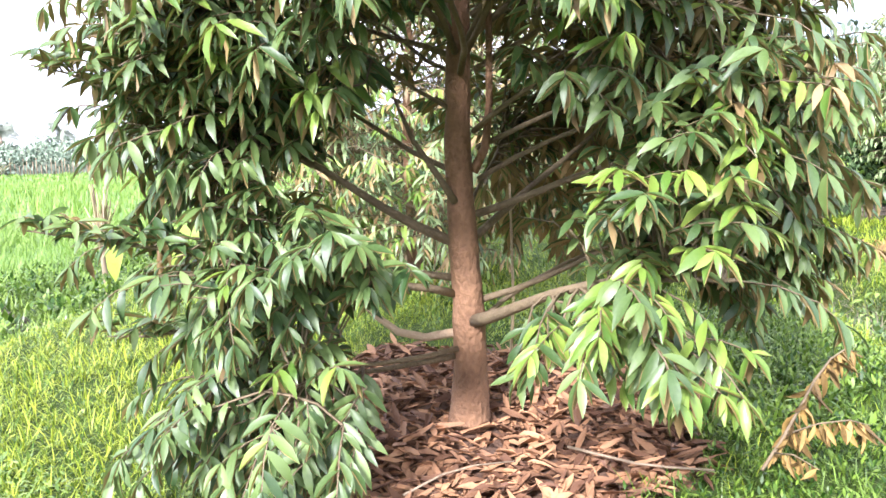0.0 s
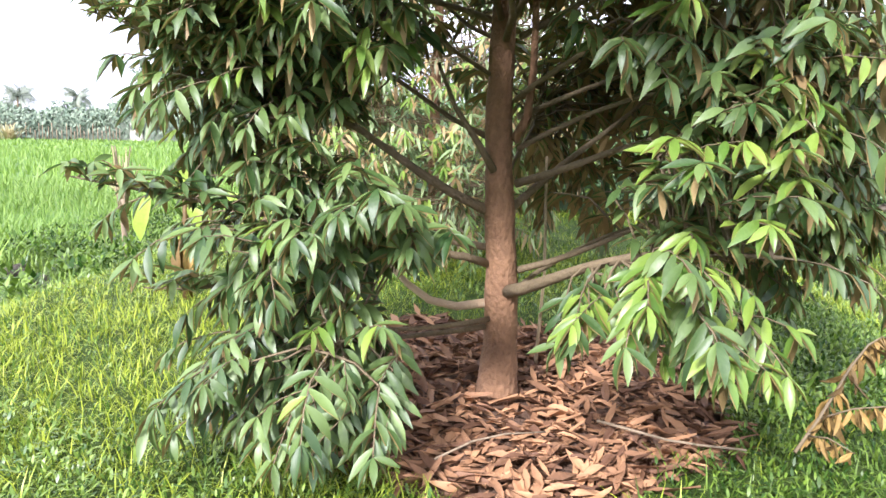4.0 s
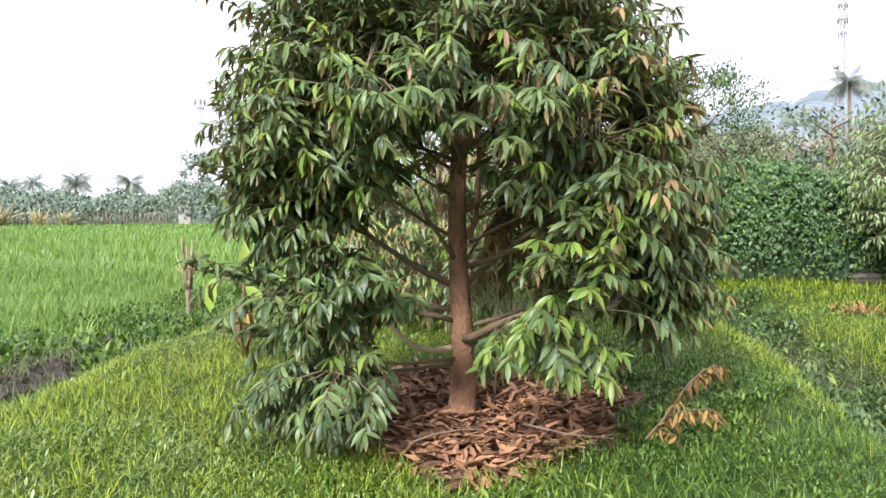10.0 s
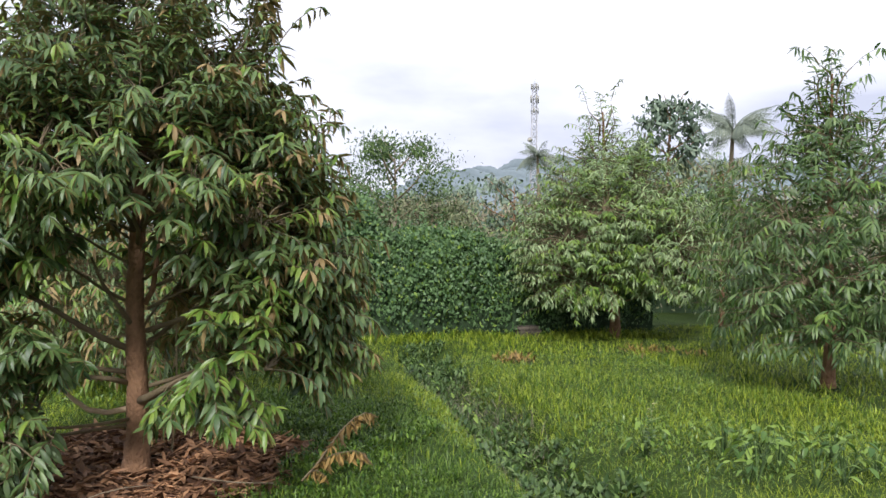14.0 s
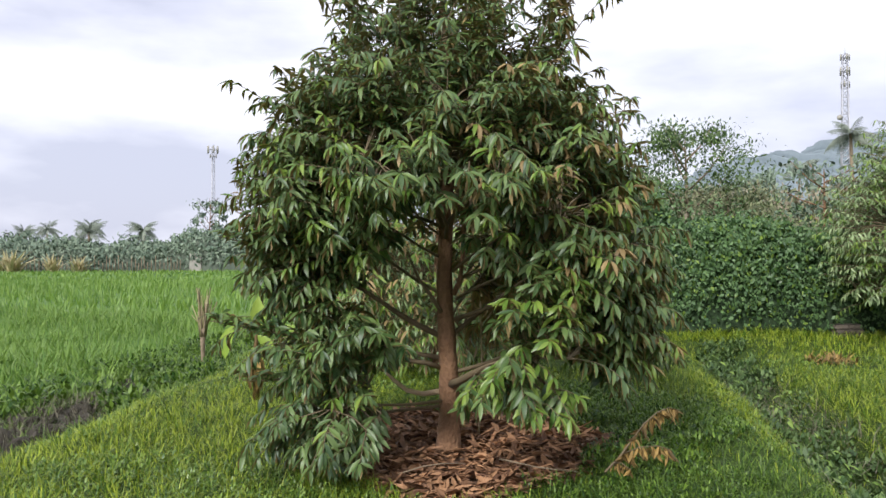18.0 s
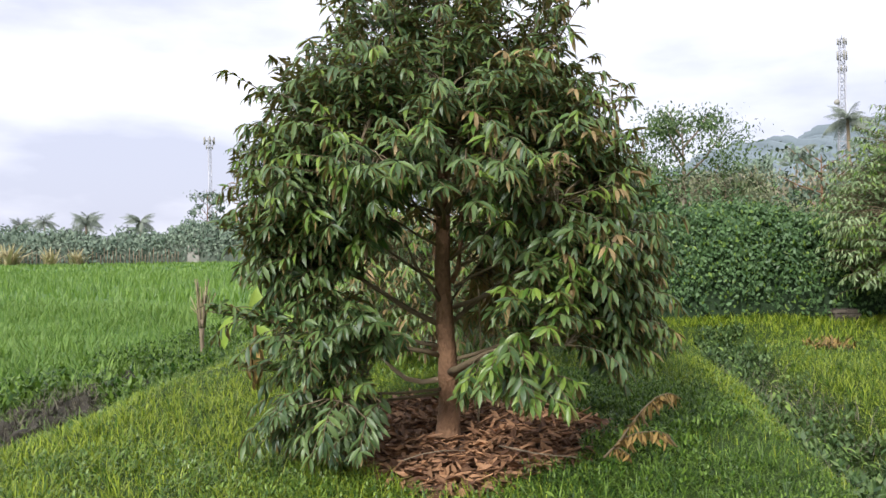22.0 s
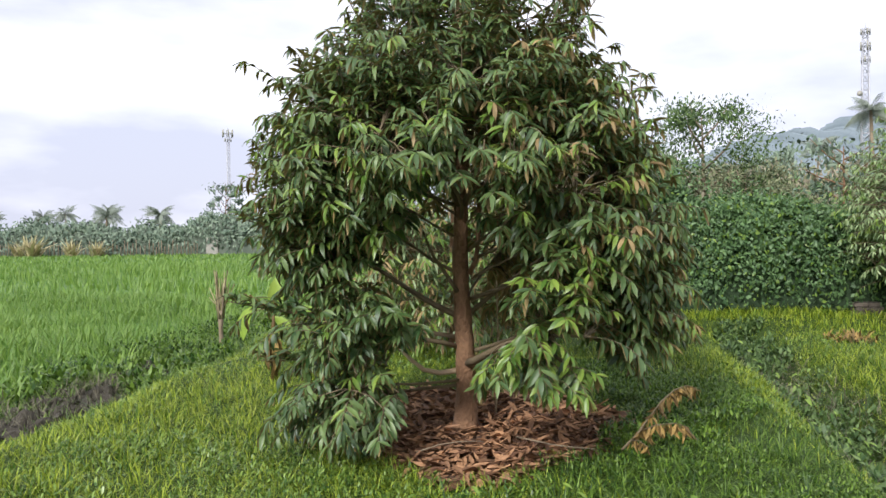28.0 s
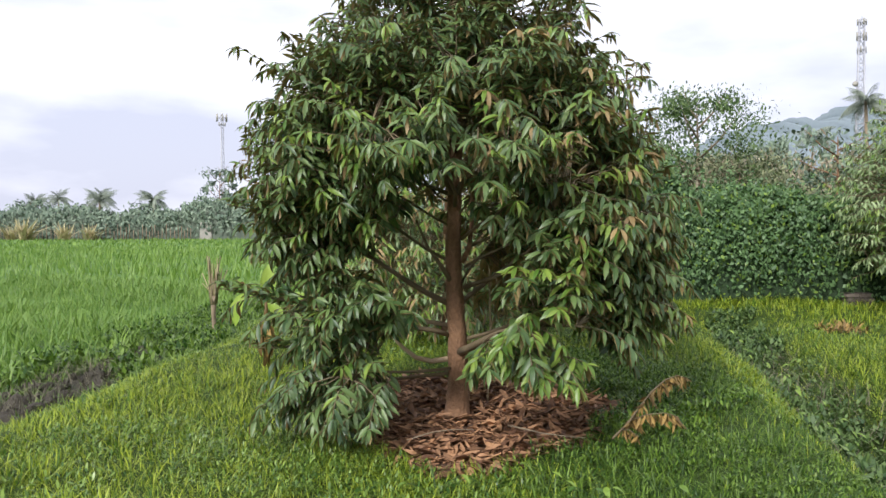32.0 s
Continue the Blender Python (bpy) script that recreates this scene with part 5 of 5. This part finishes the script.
def frond_mesh():
    P, D, N, S = [], [], [], []
    spine = []
    for i in range(13):
        s = i / 12
        spine.append(Vector((s * 0.95, 0, 0.32 * s - 0.72 * s * s)))
    for i in range(2, 28):
        s = i / 28
        p = Vector((s * 0.95, 0, 0.32 * s - 0.72 * s * s))
        for sg in (-1, 1):
            P.append(tuple(p))
            D.append((0.5, sg * 0.55, -0.75))
            N.append((0, 0.2 * sg, 1))
            S.append(0.30 * math.sin(math.pi * min(1, 0.12 + s * 0.9)) + 0.05)
    ob = blades_mesh("frond", np.array(P), np.array(D), np.array(N), np.array(S), [strip_template([(0, 0.022), (0.5, 0.026), (1, 0.004)], 0.3)], [M_PALMLEAF])
    v, f = tube(spine, [0.012 - 0.0008 * i for i in range(13)], sides=4)
    return ob, v, f


def palms(spots):
    ob, v, f = frond_mesh()
    bm = bmesh.new()
    bm.from_mesh(ob.data)
    vs = [bm.verts.new(p) for p in v]
    for q in f:
        bm.faces.new([vs[i] for i in q])
    me = bpy.data.meshes.new("frond")
    bm.to_mesh(me)
    bm.free()
    me.materials.append(M_PALMLEAF)
    bpy.data.objects.remove(ob)
    rng = random.Random(70)
    for x, y, zc, L in spots:
        z0 = float(height(x, y)) if y < 300 else 0.0
        thing = empty("coconut_palm", (x, y, z0))
        tagged(thing, "hazy coconut palm rising above the distant bushes", "palm", "distant palms")
        h = zc - z0
        lean = rng.uniform(-0.06, 0.06) * h
        v, f = tube([(0, 0, -0.3), (lean * 0.3, 0, h * 0.4), (lean * 0.7, 0, h * 0.75), (lean, 0, h)], [0.2, 0.16, 0.14, 0.12], sides=8)
        mesh_object("trunk", v, f, [M_WOOD], None, thing)
        for i in range(22):
            a = i * 2.4 + rng.uniform(-.3, .3)
            el = math.radians(rng.uniform(-25, 65))
            o = new("frond", me)
            o.parent = thing
            s = L * rng.uniform(0.8, 1.1)
            o.matrix_basis = Matrix.LocRotScale((lean, 0, h), Euler((0, -el, a)), (s, s, s))


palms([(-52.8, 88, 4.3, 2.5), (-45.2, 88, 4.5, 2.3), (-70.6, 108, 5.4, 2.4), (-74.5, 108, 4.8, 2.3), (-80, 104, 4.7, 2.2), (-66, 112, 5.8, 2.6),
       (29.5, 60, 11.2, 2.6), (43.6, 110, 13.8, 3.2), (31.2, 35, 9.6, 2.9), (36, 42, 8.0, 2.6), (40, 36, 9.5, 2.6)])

# ---- masts, slab, reeds ----


def mast(name, label, place, z0, z1, w0, w1, bays, legs, panels, dish=0):
    thing = empty(name, (place[0], place[1], z0))
    tagged(thing, label, "mast")
    h = z1 - z0

    def corner(k, s):
        a = 2 * math.pi * k / legs + 0.5
        w = (w0 + (w1 - w0) * s) / 2
        return Vector((w * math.cos(a), w * math.sin(a), h * s))

    t = 0.045 + 0.03 * w0
    for k in range(legs):
        v, f = tube([corner(k, 0), corner(k, 1)], [t, t], sides=5)
        mesh_object("leg", v, f, [M_STEEL], None, thing)
    for b_ in range(bays):
        s0, s1 = b_ / bays, (b_ + 1) / bays
        pc = []
        for k in range(legs):
            pc.append(tube([corner(k, s0), corner((k + 1) % legs, s1)], [t * 0.55] * 2, sides=4))
            pc.append(tube([corner(k, s1), corner((k + 1) % legs, s1)], [t * 0.55] * 2, sides=4))
        for v, f in pc:
            mesh_object("brace", v, f, [M_STEEL], None, thing)
    for zf, rad, n, ph in panels:
        v, f = tube([(rad * math.cos(2 * math.pi * i / 12), rad * math.sin(2 * math.pi * i / 12), h * zf) for i in range(13)], [t * 0.6] * 13, sides=4)
        mesh_object("platform", v, f, [M_STEEL], None, thing)
        for k in range(n):
            a = 2 * math.pi * k / n
            x, y = rad * math.cos(a), rad * math.sin(a)
            v, f = box_mesh(x - 0.1, y - 0.1, h * zf - ph / 2, x + 0.1, y + 0.1, h * zf + ph / 2, bevel=0.02)
            mesh_object("antenna", v, f, [M_CONCRETE], None, thing, "pale antenna panel")
            v, f = tube([(x * 0.3, y * 0.3, h * zf), (x, y, h * zf)], [t * 0.5] * 2, sides=4)
            mesh_object("arm", v, f, [M_STEEL], None, thing)
    if dish:
        v, f = tube([(-w0 * 0.55, -0.4, h * dish), (-w0 * 0.55, -0.75, h * dish)], [0.35, 0.45], sides=12)
        mesh_object("dish", v, f, [M_CONCRETE], None, thing, "white microwave dish")
    v, f = tube([(0, 0, h), (0, 0, h * 1.04)], [0.05, 0.02], sides=5)
    mesh_object("spike", v, f, [M_STEEL], None, thing)


mast("radio_mast", "slim grey lattice radio mast beyond the rice field", (-60.5, 150), -1.6, 23.8, 0.9, 0.7, 26, 3, ((0.985, 1.1, 6, 1.6), (0.93, 0.7, 3, 0.8)))
mast("radio_tower", "pale lattice radio tower with antennas behind the hill foot", (55, 120), 3.0, 32.9, 2.1, 1.0, 22, 4, ((0.985, 0.65, 4, 1.0), (0.91, 0.7, 4, 1.4), (0.84, 0.65, 3, 1.0)), dish=0.66)

slab = empty("concrete_slab", (-37.2, 85, -0.72))
tagged(slab, "upright weathered concrete slab at the rice field's edge", "slab")
v, f = box_mesh(-0.8, -0.2, 0, 0.8, 0.2, 2.1, bevel=0.05)
mesh_object("block", [p + Vector((0.12 * p.z / 2.1 * (1 if p.x < 0 else -1), 0, 0.12 * (p.z > 1) * (p.x < 0))) for p in v], f, [M_CONCRETE], None, slab, smooth=False)
for i in range(60):
    x = -66 + i * 0.46 + 0.15 * math.sin(i * 7)
    h = 1.5 + 0.5 * math.sin(i * 3.1) * math.sin(i * 1.3)
    th = empty("fence_pole", (x, 84.6, float(height(x, 84.6))))
    tagged(th, "thin dry pole in the stick fence before the bushes", "pole", "stick fence")
    v, f = tube([(0, 0, -0.05), (0.05 * math.sin(i), 0, h)], [0.06, 0.04], sides=5)
    mesh_object("pole", v, f, [M_WOOD], None, th)


def reed_clump(x, y, h, n, seed):
    rng = np.random.default_rng(seed)
    az, ti = rng.uniform(0, 2 * np.pi, n), rng.uniform(0.05, 0.6, n)
    d = np.stack([np.cos(az) * np.sin(ti), np.sin(az) * np.sin(ti), np.cos(ti)], axis=1)
    nn = np.stack([-np.cos(az), -np.sin(az), 0.3 * np.ones(n)], axis=1)
    p = np.stack([x + rng.normal(0, 0.25, n), y + rng.normal(0, 0.25, n), np.full(n, float(height(x, y)))], axis=1)
    ob = blades_mesh("reed_clump", p, d, nn, rng.uniform(0.6, 1.2, n) * h, BLADE, [M_TAN], seed=seed, width=np.full(n, 2.2))
    tagged(ob, "clump of tall pale arching reeds in the paddy", "reeds", "reed clumps")


for i, (x, y, h) in enumerate(((-57.5, 80, 2.6), (-53.2, 81, 2.0), (-60.5, 82, 2.2), (-50.5, 82, 1.8))):
    reed_clump(x, y, h, 60, 90 + i)


# ---- broad-leaved plants by the ditch ----


def broad_plant(x, y, n, size, seed, h=0.3, label="bushy broad-leaved weed beside the narrow ditch"):
    rng = np.random.default_rng(seed)
    z = float(height(x, y))
    thing = empty("broadleaf_weed", (x, y, z))
    tagged(thing, label, "weed", "broad-leaved weeds")
    shape = BROAD
    for i in range(n):
        a, r, hh = rng.uniform(0, 6.28), rng.uniform(0.02, 0.2), rng.uniform(0.35, 1.0) * h
        tip = Vector((r * math.cos(a), r * math.sin(a), hh))
        v, f = tube([(0, 0, 0), tip * 0.5 + Vector((0, 0, 0.15 * hh)), tip], [0.004, 0.003, 0.002], sides=4, cap=False)
        mesh_object("stem", v, f, [M_DULL], None, thing)
        o = blades_mesh("leaf", np.array([tuple(tip)]), np.array([(math.cos(a), math.sin(a), rng.uniform(-0.5, 0.1))]), np.array([(0.2 * rng.normal(), 0.2 * rng.normal(), 1.0)]), np.array([size * rng.uniform(0.7, 1.2)]), shape, [M_WEED], parent=thing, seed=seed + i)


rng_p = random.Random(33)
for i in range(16):
    broad_plant(4.1 + rng_p.uniform(-0.7, 0.8), -0.95 + rng_p.uniform(-0.5, 0.5), 12, 0.08, 300 + 20 * i)
for i in range(22):
    yd = rng_p.uniform(-0.3, 5.5)
    broad_plant(float(ditch_line(yd)) + rng_p.uniform(-0.3, 0.4), yd, 11, 0.07, 700 + 20 * i, h=0.22)
for i in range(10):
    broad_plant(rng_p.uniform(-0.5, 2.2), rng_p.uniform(-2.0, -1.2), 7, 0.06, 1000 + 20 * i, h=0.16, label="small broad-leaved weed growing in the bank's grass")


def flower_stalk(x, y):
    z = float(height(x, y))
    thing = empty("flowering_weed", (x, y, z))
    tagged(thing, "upright weed stalk with pale flower spike in the grass", "weed")
    v, f = tube([(0, 0, 0), (0.01, 0, 0.2), (0.0, 0.01, 0.42)], [0.006, 0.005, 0.003], sides=6)
    mesh_object("stem", v, f, [M_DULL], None, thing)
    rng = np.random.default_rng(8)
    n = 60
    s = rng.uniform(0.2, 1, n)
    a = rng.uniform(0, 6.28, n)
    p = np.stack([0.01 * np.cos(a), 0.01 * np.sin(a), 0.42 * s], axis=1)
    d = np.stack([np.cos(a), np.sin(a), 0.5 * np.ones(n)], axis=1)
    k = (s > 0.75).astype(int)
    blades_mesh("spike", p, d, np.tile([0, 0, 1.0], (n, 1)), np.where(k == 1, 0.03, 0.06), WEEDY, [M_WEED, M_TAN], kinds=k, parent=thing, label="pale flower spike over small leaves")


flower_stalk(3.45, -0.6)


def young_plant():
    x, y = -2.0, 1.85
    z = float(height(x, y))
    thing = empty("young_plant", (x, y, z))
    tagged(thing, "young plant with large pale yellow-green leaves and a dry tan stem", "plant")
    v, f = tube([(0, 0, -0.03), (0.02, 0, 0.3), (0.0, 0.01, 0.5), (0.01, 0, 0.7)], [0.035, 0.03, 0.022, 0.012], sides=8)
    mesh_object("stem", v, f, [M_DEADLEAF], None, thing, "dry tan stem")
    v, f = tube([(0.0, 0, 0.55), (-0.1, -0.01, 0.7), (-0.2, -0.03, 0.72)], [0.009, 0.007, 0.005], sides=6)
    mesh_object("leaf_stalk", v, f, [M_WEED], None, thing)
    for p, d, n, s in (((0.01, 0, 0.66), (0.12, -0.1, 1), (0.5, -1, 0.2), 0.22), ((0.02, 0, 0.68), (1, -0.15, 0.12), (0.1, -0.6, 1), 0.2), ((0.24, -0.02, 0.7), (1, -0.1, -0.3), (0.2, -0.8, 1), 0.2), ((-0.2, -0.03, 0.72), (-0.4, -0.1, -1), (-0.4, -1, 0.3), 0.23), ((0.02, 0, 0.62), (0.7, -0.2, -0.6), (0.3, -0.7, 0.7), 0.17)):
        blades_mesh("leaf", np.array([p]), np.array([d], float), np.array([n], float), np.array([1.5 * s]), BROAD[:1], [M_YELLOWLEAF], parent=thing, label="large pale yellow-green leaf")
    for i in range(6):
        a = i * 1.05
        blades_mesh("dry_sheath", np.array([(0.03 * math.cos(a), 0.03 * math.sin(a), 0.42)]), np.array([(0.25 * math.cos(a), 0.25 * math.sin(a), -1.0)]), np.array([(math.cos(a), math.sin(a), 0.2)]), np.array([0.32]), CURLED[:1], [M_DEADLEAF], parent=thing, label="dry tan hanging leaf")


young_plant()
